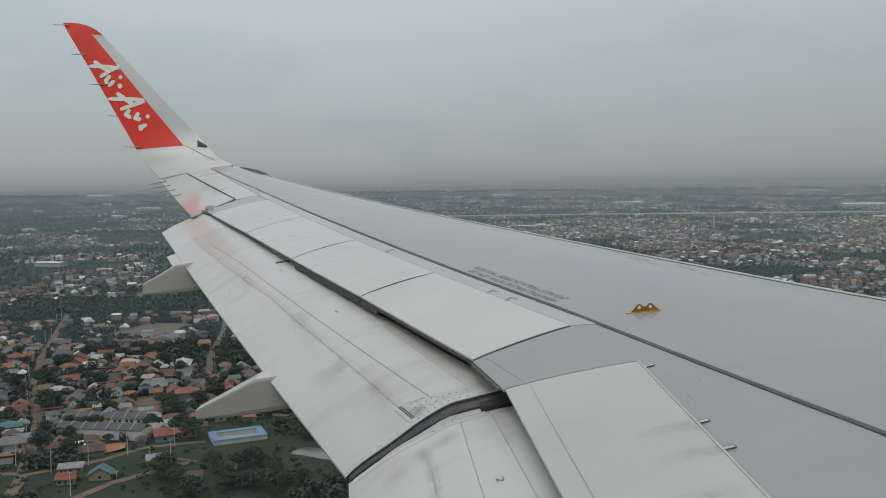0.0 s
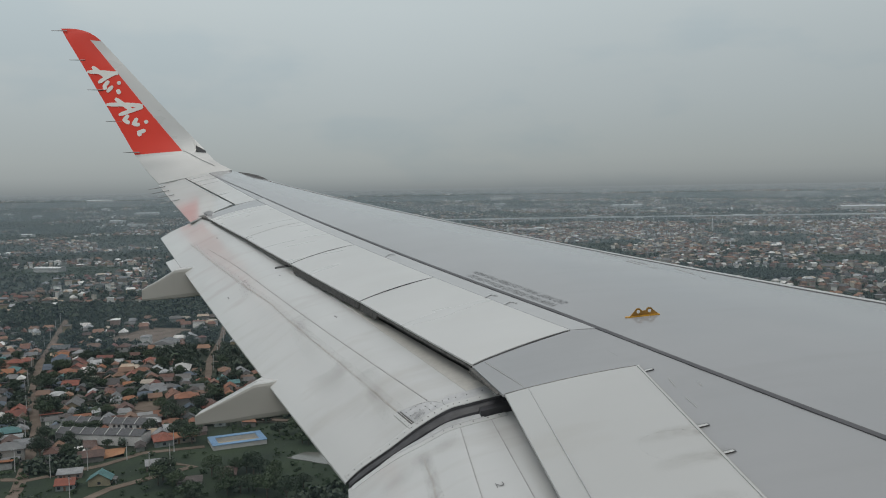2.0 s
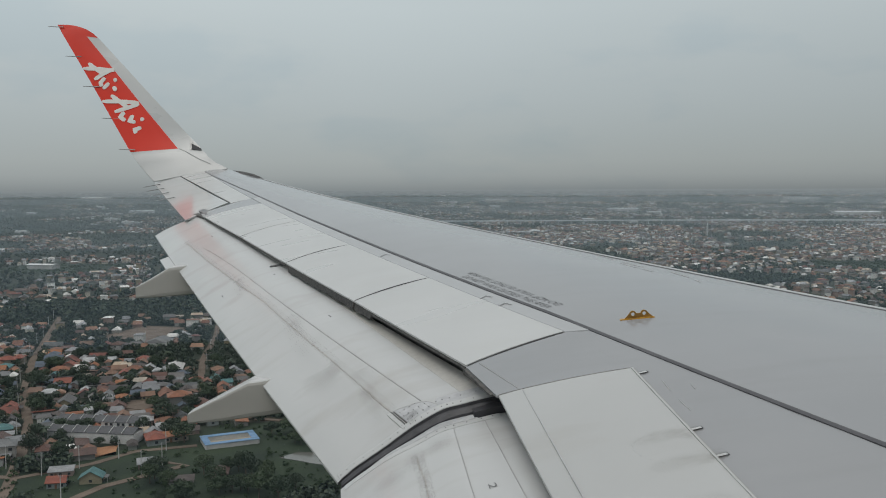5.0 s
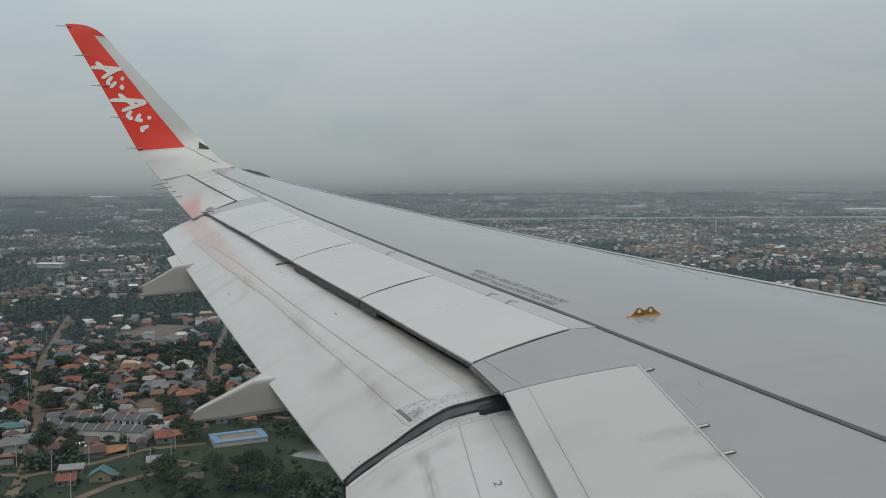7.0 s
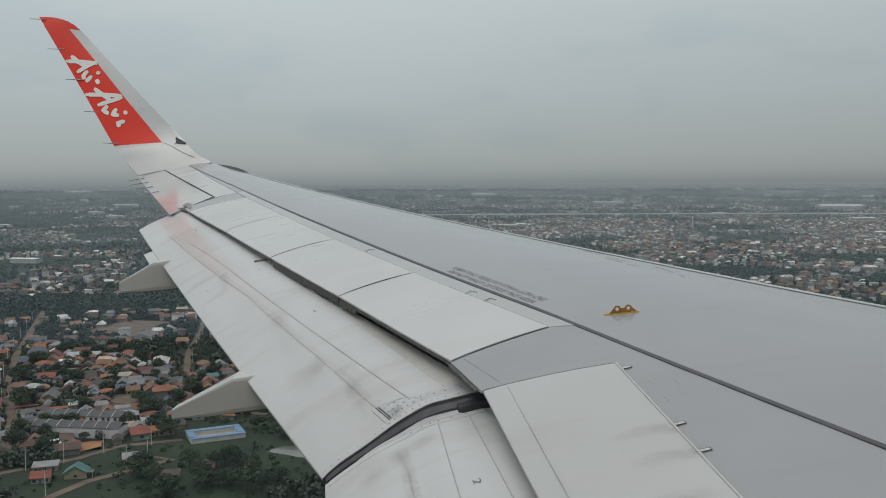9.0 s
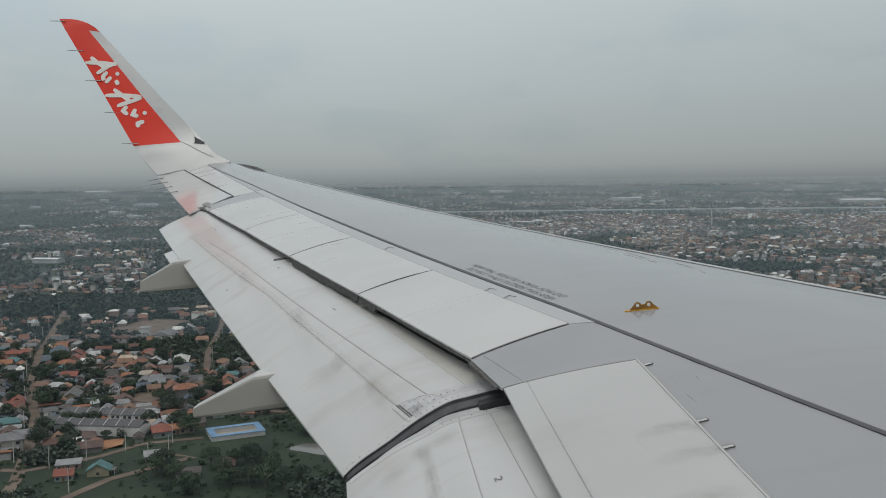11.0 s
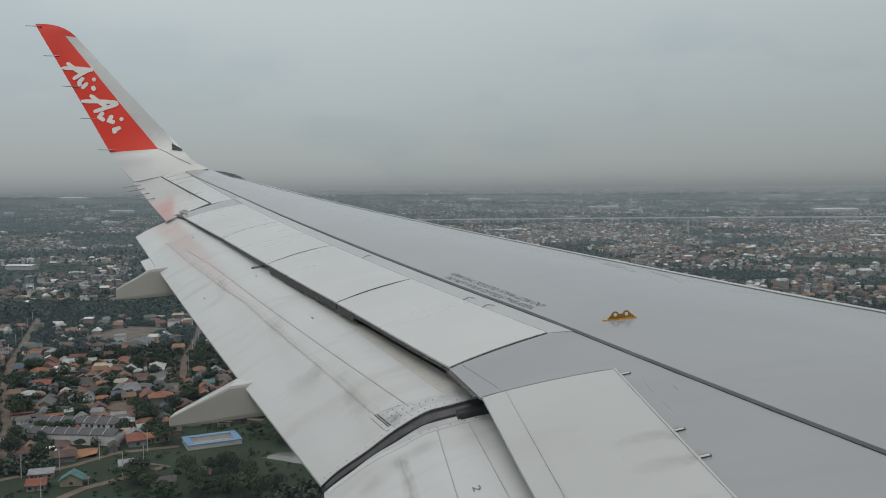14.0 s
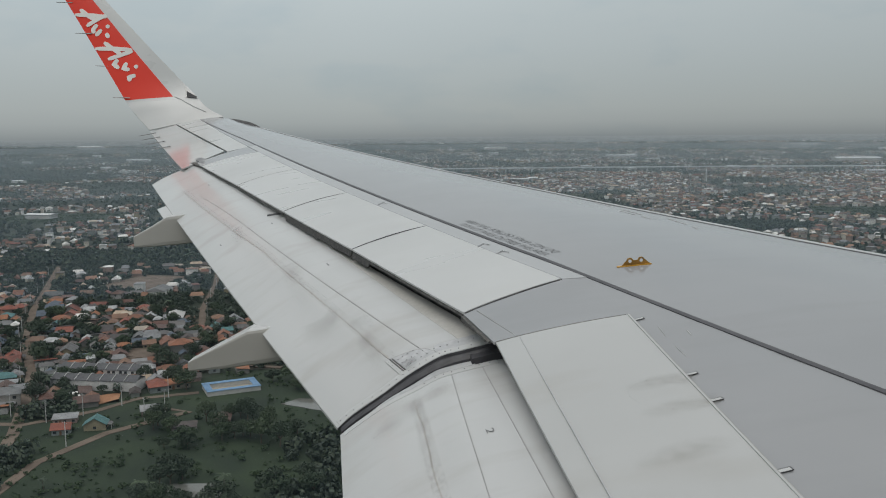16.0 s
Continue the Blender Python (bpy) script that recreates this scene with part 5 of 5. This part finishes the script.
rng = random.Random(7)
HOUSES = [house(9, 7, 1, False, True, "single-storey house with a ridged roof and porch"), house(11, 8, 1, True, False, "single-storey house under a hipped roof"), house(8, 6.5, 1, False, False, "small plastered house with a ridged roof"),
          house(12, 9, 2, True, True, "two-storey house with a hipped roof"), house(7, 10, 1, False, True, "deep narrow house with a ridged roof"), house(14, 8, 1, False, False, "long house with a ridged roof"),
          shed(11, 6, "low house under a sloping sheet roof"), shed(16, 7, "long shed under a sloping sheet roof"),
          wings(11, 7, 6, "house of two joined wings under ridged roofs"), terrace(24, 8, 5, "long pale-roofed row of joined rooms with a veranda")]
TREES = [tree(1, 9, 5.0, "broad leafy tree between the houses"), tree(2, 12, 6.0, "tall leafy tree with an uneven crown"), tree(3, 7, 4.5, "low leafy tree beside a house"), tree(4, 10, 7.0, "wide spreading leafy tree"), palm(5, "coconut palm with drooping fronds")]

taken = {}


def free_spot(x, y, r):
    cx, cy = int(x // 12), int(y // 12)
    for i in range(cx - 2, cx + 3):
        for j in range(cy - 2, cy + 3):
            for a, b, s in taken.get((i, j), ()):
                if (a - x) ** 2 + (b - y) ** 2 < (s + r) ** 2:
                    return False
    taken.setdefault((cx, cy), []).append((x, y, r))
    return True


def built_up(x, y):
    return noise.noise((x * 0.006, y * 0.0045, 1.7)) + 0.35 * noise.noise((x * 0.02, y * 0.02, 5.1))


used = set()


def put(kinds, i, x, y, turn, size=1.0):
    m = Matrix.Translation((x, y, GROUND)) @ pose(0, 0, 0, 0, 0, turn) @ Matrix.Scale(size, 4)
    src = kinds[i]
    if id(src) not in used:
        used.add(id(src))
        src.matrix_world = m
        return src
    ob = copy_thing(src, m)
    ob.scale = (size, size, size)
    return ob


# two facing rows of narrow white houses
ROWS = [row_house()]
for x0, y0, turn, units in ((-173, 403, -9, 7), (-134, 379, 171, 7)):
    for k in range(units):
        x, y = x0 + 5.85 * k * math.cos(radians(turn)), y0 + 5.85 * k * math.sin(radians(turn))
        taken.setdefault((int(x // 12), int(y // 12)), []).append((x, y, 5.0))
        put(ROWS, 0, x, y, turn)

# the quarter of the town that is passed nearest: each house and tree by itself
count = 0
for attempt in range(9000):
    if count >= 286:
        break
    y = 285 + 330 * rng.random() ** 1.05
    x = rng.uniform(-0.58, -0.05) * y
    i = 9 - count if count < 10 else rng.choices(range(10), (5, 4, 5, 1, 3, 2, 4, 1, 4, 0.5))[0]
    if built_up(x, y) < -0.20 or not open_ground(x, y, 13 if i == 9 else 4.5):
        continue
    if free_spot(x, y, 3.9 if i < 5 or i == 6 else 9.5 if i == 9 else 5.4):
        turn = rng.choice((0, 90, 180, 270)) + 25 * noise.noise((x * 0.004, y * 0.004, 8)) + rng.uniform(-6, 6) + 14
        put(HOUSES, i, x, y, turn, rng.uniform(0.66, 0.96))
        count += 1
# a few more along the track through the marsh
for k, (x, y, turn) in enumerate(((-186, 327, 12), (-176, 338, 98), (-158, 322, 8), (-146, 334, 15), (-131, 326, 100), (-113, 331, 10), (-104, 342, 95), (-116, 343, 20), (-96, 322, 12), (-84, 331, 100), (-166, 331, 102), (-142, 321, 12))):
    if not road_near(x, y, 4.0) and free_spot(x, y, 4.5):
        put(HOUSES, (0, 2, 1, 6, 4, 8, 0, 2, 6, 1, 4, 2)[k], x, y, turn, 0.8)
count = 0
for attempt in range(9000):
    if count >= 298:
        break
    y = 232 + 340 * rng.random()
    x = rng.uniform(-0.58, -0.05) * y
    marsh = y < 400 and x > -125 and math.hypot(x + 91, y - 377) > 18 and noise.noise((x * 0.03, y * 0.03, 4)) > 0.0 and not any(inside(x, y, c) for c, m_, l_, kind_ in PATCHES if kind_ == "pond")
    if (marsh or open_ground(x, y, 2.0)) and free_spot(x, y, 1.2):
        put(TREES, count if count < 5 else rng.choices(range(5), (4, 2, 5, 3, 2))[0], x, y, rng.uniform(0, 360), rng.uniform(0.5, 0.95))
        count += 1


# the rest of the town and its woods, too far to tell one from the next
def far_houses(spots):
    verts, faces, mats = [], [], []
    for x, y, w, d, h, rh, turn in spots:
        c, s = math.cos(turn), math.sin(turn)
        o = len(verts)
        a, b = w / 2, d / 2
        over = 0.6
        loc = [(-a, -b, 0), (a, -b, 0), (a, b, 0), (-a, b, 0), (-a, -b, h), (a, -b, h), (a, b, h), (-a, b, h),
               (-a - over, -b - over, h - 0.2), (a + over, -b - over, h - 0.2), (a + over, b + over, h - 0.2), (-a - over, b + over, h - 0.2), (-a - over * 0.6 + rh * 0.4, 0, h + rh), (a + over * 0.6 - rh * 0.4, 0, h + rh)]
        base = lie(x, y)
        verts += [(x + c * p - s * q, y + s * p + c * q, base + (z or -1.0)) for p, q, z in loc]
        faces += [(o, o + 1, o + 5, o + 4), (o + 1, o + 2, o + 6, o + 5), (o + 2, o + 3, o + 7, o + 6), (o + 3, o, o + 4, o + 7),
                  (o + 8, o + 9, o + 13, o + 12), (o + 10, o + 11, o + 12, o + 13), (o + 9, o + 10, o + 13), (o + 11, o + 8, o + 12), (o + 8, o + 11, o + 10, o + 9)]
        mats += [0, 0, 0, 0, 1, 1, 1, 1, 1]
    me = bpy.data.meshes.new("distant_houses")
    me.from_pydata(verts, [], faces)
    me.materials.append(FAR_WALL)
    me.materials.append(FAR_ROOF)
    me.polygons.foreach_set("material_index", mats)
    return me


spots, woods = [], []
filler = random.Random(44)
for attempt in range(5000):
    y = 285 + 330 * filler.random()
    x = filler.uniform(-0.60, -0.05) * y
    if built_up(x, y) > -0.15 and open_ground(x, y, 3.2) and free_spot(x, y, 2.9) and len(spots) < 240:
        w = filler.uniform(4.8, 8.5)
        spots.append((x, y, w, w * filler.uniform(0.55, 0.9), filler.choice((2.3, 2.5, 2.8, 3.1)), filler.uniform(0.9, 1.9), radians(filler.choice((0, 90)) + 25 * noise.noise((x * 0.004, y * 0.004, 8)) + filler.uniform(-8, 8) + 14)))
for attempt in range(78000):
    y = 300 + 4700 * rng.random() ** 0.66
    x = rng.uniform(-0.64, 0.64) * y
    if y < 600 and -0.6 * y < x < -0.03 * y:
        continue
    if not open_ground(x, y, 4):
        continue
    dense = built_up(x, y) + 0.30 * max(0.0, 1 - abs(y - 640) / 160) + (0.50 if x > 0 and y < 1300 else 0.36 if x > 0 and y < 2500 else 0.0 if x > 0 else 0.16 if y < 900 else -0.06 if y < 1500 else -0.14) + 0.25 * noise.noise((x * 0.0022, y * 0.0030, 11.0))
    if x > 0:
        dense -= 1.5 * max(0.0, noise.noise((x * 0.0055, y * 0.0060, 21.0)) + 0.5 * noise.noise((x * 0.015, y * 0.013, 23.0)) - 0.16)
    if dense > -0.05 + 0.25 * rng.random():
        if free_spot(x, y, 3.7):
            big_one = rng.random() < 0.05
            w = rng.uniform(4.8, 9.6) * (2.0 if big_one else 0.82 if x > 0 and y < 1250 else 1)
            flat = not big_one and rng.random() < (0.24 if x > 0 else 0.16)
            spots.append((x, y, w, w * rng.uniform(0.5, 0.85), rng.choice((3.4, 5.5, 6.8)) if flat else rng.choice((2.6, 3.0, 3.4, 4.2, 5.6, 6.4) if x > 0 else (2.2, 2.4, 2.5, 2.7, 3, 5)), 0.15 if flat else w * 0.13 if big_one else rng.uniform(1.2, 2.4), radians(rng.choice((0, 90)) + 25 * noise.noise((x * 0.004, y * 0.004, 8)) + rng.uniform(-8, 8) + (40 if rng.random() < 0.2 else 14))))
    elif len(woods) < 40000:
        woods.append((x, y))
tagged(new("distant_houses", far_houses(spots)), "low houses with terracotta and grey roofs across the town", "houses", kind="stuff")

rng2 = random.Random(21)
tufts = []
for k in range(6):
    tufts.append(leaf_cloud(rng2, (0, 0, 0.55), (0.62, 0.62, 0.5), 34, 0.30))
fine_tufts = []
for k in range(6):
    lumps = [leaf_cloud(rng2, (rng2.uniform(-0.35, 0.35), rng2.uniform(-0.35, 0.35), rng2.uniform(0.35, 0.7)), (0.4, 0.4, 0.34), 40, 0.13) for n in range(3)]
    fine_tufts.append(np.concatenate(lumps))
for attempt in range(12000):
    y = 215 + 640 * rng2.random() ** 0.85
    x = rng2.uniform(-0.62, 0.0) * y
    if open_ground(x, y, 1.5) and (built_up(x, y) < 0.02 or rng2.random() < 0.72) and free_spot(x, y, 0.6):
        woods.append((x, y))
for attempt in range(16000):
    y = 680 + 800 * rng2.random()
    x = rng2.uniform(0.05, 0.62) * y
    if open_ground(x, y, 1.5) and noise.noise((x * 0.0055, y * 0.0060, 21.0)) + 0.5 * noise.noise((x * 0.015, y * 0.013, 23.0)) > 0.05 and free_spot(x, y, 0.9):
        woods.append((x, y))
for attempt in range(2600):
    y = 215 + 150 * rng2.random()
    x = rng2.uniform(-0.62, 0.0) * y
    if inside(x, y, PATCHES[3][0]) and not any(inside(x, y, c) for c, m_, l_, kind_ in PATCHES if kind_ == "pond") and math.hypot(x + 91, y - 377) > 22 and noise.noise((x * 0.022, y * 0.022, 6)) > 0.04 + 0.0022 * (y - 215) and free_spot(x, y, 0.6):
        woods.append((x, y))
chunks = []
for j, (x, y) in enumerate(woods + [(s[0] + rng2.uniform(-9, 9), s[1] + rng2.uniform(-9, 9)) for s in spots if 600 < s[1] < 4900 and rng2.random() < (0.95 if s[0] < 0 or s[1] < 1250 else 0.62)]):
    s = rng2.uniform(3.2, 8) * (1 if y < 2500 else 1.35) * (0.92 if y < 760 else 0.75 if x > 0 else 0.85)
    t = tufts[j % 6]
    a = rng2.uniform(0, 6.28)
    c, sn = math.cos(a), math.sin(a)
    n = 22 if y < 1500 else 9
    if y < 1300:
        t, n = (fine_tufts[j % 6], 86) if y < 760 else (t, 34)
    v = t[:n * 4] * (s * 0.75, s * 0.75, s * 0.8)
    chunks.append(np.column_stack((v[:, 0] * c - v[:, 1] * sn + x, v[:, 0] * sn + v[:, 1] * c + y, v[:, 2] + lie(x, y))))
allv = np.concatenate(chunks).astype(np.float32)
me = bpy.data.meshes.new("distant_trees")
nq = len(allv) // 4
me.vertices.add(len(allv))
me.vertices.foreach_set("co", allv.ravel())
me.loops.add(nq * 4)
me.loops.foreach_set("vertex_index", np.arange(nq * 4, dtype=np.int32))
me.polygons.add(nq)
me.polygons.foreach_set("loop_start", np.arange(0, nq * 4, 4, dtype=np.int32))
me.update(calc_edges=True)
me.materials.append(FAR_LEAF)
tagged(new("distant_trees", me), "dark green trees between and beyond the houses", "trees", kind="stuff")

# long pale viaduct across the far town
viaduct = tagged(new("viaduct"), "long pale concrete viaduct on piers across the town", "viaduct")
line = [Vector((x, 2705 - 0.00009 * (x - 500) ** 2, GROUND)) for x in spaced(-620, 1900, 64)]
bm = bmesh.new()
rings = []
for i, p in enumerate(line):
    run = (line[min(63, i + 1)] - line[max(0, i - 1)]).normalized()
    side = Vector((-run.y, run.x, 0))
    rings.append([p + side * a + Vector((0, 0, z)) for a, z in ((-6, 12), (6, 12), (6, 15.6), (5.6, 15.6), (5.6, 14.4), (-5.6, 14.4), (-5.6, 15.6), (-6, 15.6))])
loft(bm, rings)
part("deck", bm, SHED_ROOF, viaduct)
bm = bmesh.new()
box(bm, -1.6, 1.6, -2.5, 2.5, -0.5, 12)
first = part("pier", bm, CONCRETE, viaduct)
for i, p in enumerate(line):
    ob = first if i == 0 else new("pier", first.data)
    ob.parent = viaduct
    ob.location = p


# large pale sheds and a white tower that stand out of the town
def warehouse(x, y, w, d, h, turn, label):
    root = tagged(new("warehouse"), label, "warehouse")
    root.matrix_world = Matrix.Translation((x, y, lie(x, y))) @ pose(0, 0, 0, 0, 0, turn)
    part("wall", wall_mesh(w, d, -2.0, h, 0.06 * d), CONCRETE, root)
    bm = bmesh.new()
    gable_roof(bm, w, d, h, 0.06 * d, 1.0, 0.5)
    part("roof", bm, SHED_ROOF, root)


for x, y, w, d, h, turn in ((760, 3560, 120, 50, 11, 4), (1500, 3100, 150, 60, 12, -6), (-1180, 3500, 90, 40, 9, 6), (-620, 2750, 60, 26, 8, 0), (1750, 4150, 140, 60, 12, 0), (300, 4300, 110, 40, 12, 3), (-1700, 4350, 120, 50, 14, 5),
                            (-420, 1500, 46, 20, 6, 8), (-560, 1240, 40, 18, 6, -10), (980, 1750, 50, 22, 7, 12), (1250, 2450, 70, 26, 8, -8)) + tuple((x, y, rng.uniform(22, 60), rng.uniform(12, 26), rng.uniform(5, 10), rng.uniform(-15, 15)) for x, y in ((rng.uniform(-0.55, 0.55) * y0, y0) for y0 in (rng.uniform(1300, 4600) for k in range(24)))):
    warehouse(x, y, w, d, h, turn, "pale warehouse with a wide sheet-metal roof")
tower = tagged(new("minaret"), "slim white minaret above the roofs", "tower")
tower.location = (640, 2050, GROUND)
bm = bmesh.new()
rod(bm, (0, 0, -0.5), (0, 0, 26), 2.2, 1.7, 10)
part("shaft", bm, CONCRETE, tower)
bm = bmesh.new()
rod(bm, (0, 0, 20), (0, 0, 21.2), 2.9, 2.9, 10)
part("gallery", bm, CONCRETE, tower)
bm = bmesh.new()
rod(bm, (0, 0, 26), (0, 0, 31), 1.9, 0.1, 10)
part("spire", bm, SHED_ROOF, tower)


# a plain grey tower block, a lattice mast and the power poles along the lanes
block = tagged(new("tower_block"), "plain grey concrete tower above the trees", "tower")
block.location = (-276, 905, GROUND)
slab_part("shaft", -4, 4, -4, 4, -0.5, 21, CONCRETE, block)
slab_part("roof", -4.4, 4.4, -4.4, 4.4, 21, 21.8, CONCRETE, block)
for k in range(5):
    slab_part("window", -2.4, 2.4, -4.08, -3.9, 2.2 + 3.8 * k, 4.0 + 3.8 * k, WINDOW_GLASS, block)
mast = tagged(new("lattice_mast"), "slim steel lattice mast standing among the roofs", "mast")
mast.location = (545, 1720, GROUND)
for a, b in ((-1, -1), (1, -1), (1, 1), (-1, 1)):
    bm = bmesh.new()
    rod(bm, (1.9 * a, 1.9 * b, -0.5), (0.35 * a, 0.35 * b, 46), 0.22, 0.14, 5)
    part("leg", bm, STEEL, mast)
for k in range(9):
    z, w = 5.0 * k + 1.0, lerp(1.9, 0.45, k / 9)
    bm = bmesh.new()
    for (ax, ay), (bx, by) in (((-w, -w), (w, -w)), ((w, -w), (w, w)), ((w, w), (-w, w)), ((-w, w), (-w, -w))):
        rod(bm, (ax, ay, z), (bx * 0.94, by * 0.94, z + 4.6), 0.10, 0.10, 4)
    part("brace", bm, STEEL, mast)


def power_pole():
    """A concrete pole with a crossarm and its insulators."""
    root = tagged(new("power_pole"), "pale concrete power pole with a short crossarm", "pole", "power poles")
    bm = bmesh.new()
    rod(bm, (0, 0, -0.3), (0, 0, 9.5), 0.19, 0.12, 8)
    part("shaft", bm, CONCRETE, root)
    slab_part("crossarm", -0.95, 0.95, -0.06, 0.06, 8.8, 8.95, STEEL, root)
    for x in (-0.85, 0.0, 0.85):
        bm = bmesh.new()
        rod(bm, (x, 0, 8.95), (x, 0, 9.2), 0.07, 0.04, 6)
        part("insulator", bm, SHED_ROOF, root)
    return root


POLES = [power_pole()]
for places, width in ROADS[:4]:
    for a, b in zip(places, places[1:]):
        reach = math.hypot(b[0] - a[0], b[1] - a[1])
        for k in range(max(1, int(reach / 42))):
            t = (k + 0.5) / max(1, int(reach / 42))
            off = width / 2 + 1.0
            put(POLES, 0, lerp(a[0], b[0], t) + off * (b[1] - a[1]) / reach, lerp(a[1], b[1], t) - off * (b[0] - a[0]) / reach, math.degrees(math.atan2(b[1] - a[1], b[0] - a[0])) + 90)

# scrub on the open ground
scrub = []
rng3 = random.Random(33)
for corners, mat_, label, cat in PATCHES:
    if cat != "grass":
        continue
    xs, ys = [c[0] for c in corners], [c[1] for c in corners]
    want = min(2400, int((max(xs) - min(xs)) * (max(ys) - min(ys)) / 5))
    for k in range(want):
        x, y = rng3.uniform(min(xs), max(xs)), rng3.uniform(min(ys), max(ys))
        if inside(x, y, corners) and not any(inside(x, y, c) for c, m_, l_, kind_ in PATCHES if kind_ == "pond") and math.hypot(x + 91, y - 377) > 15 and noise.noise((x * 0.05, y * 0.05, 2)) > -0.12:
            s = rng3.choice((rng3.uniform(0.7, 2.0), rng3.uniform(1.2, 3.6)))
            a = rng3.uniform(0, 6.28)
            v = fine_tufts[k % 6][:42 * 4] * (s, s, s * 0.7)
            c, sn = math.cos(a), math.sin(a)
            scrub.append(np.column_stack((v[:, 0] * c - v[:, 1] * sn + x, v[:, 0] * sn + v[:, 1] * c + y, v[:, 2] + GROUND)))
sv = np.concatenate(scrub)
scrub_ob = new("scrub", crown_mesh("scrub", sv, SCRUB))
tagged(scrub_ob, "low green scrub on open ground", "scrub", kind="stuff")

# glowing land at the horizon, sheets imitating haze over the town, denser farther out
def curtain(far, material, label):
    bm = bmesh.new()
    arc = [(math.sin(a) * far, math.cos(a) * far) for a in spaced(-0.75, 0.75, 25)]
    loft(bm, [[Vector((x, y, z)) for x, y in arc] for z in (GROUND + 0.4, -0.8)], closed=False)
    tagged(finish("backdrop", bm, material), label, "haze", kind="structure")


curtain(4920, far_distance(), "glowing backdrop painted as hazy grey land under the horizon")
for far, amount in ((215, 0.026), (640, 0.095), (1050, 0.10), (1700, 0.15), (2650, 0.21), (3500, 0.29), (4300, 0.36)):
    curtain(far, smog(amount, (0.465, 0.62, 0.77) if far < 1000 else (0.515, 0.615, 0.685) if far < 2000 else (0.55, 0.625, 0.67)), "added see-through sheet imitating haze over the far town")
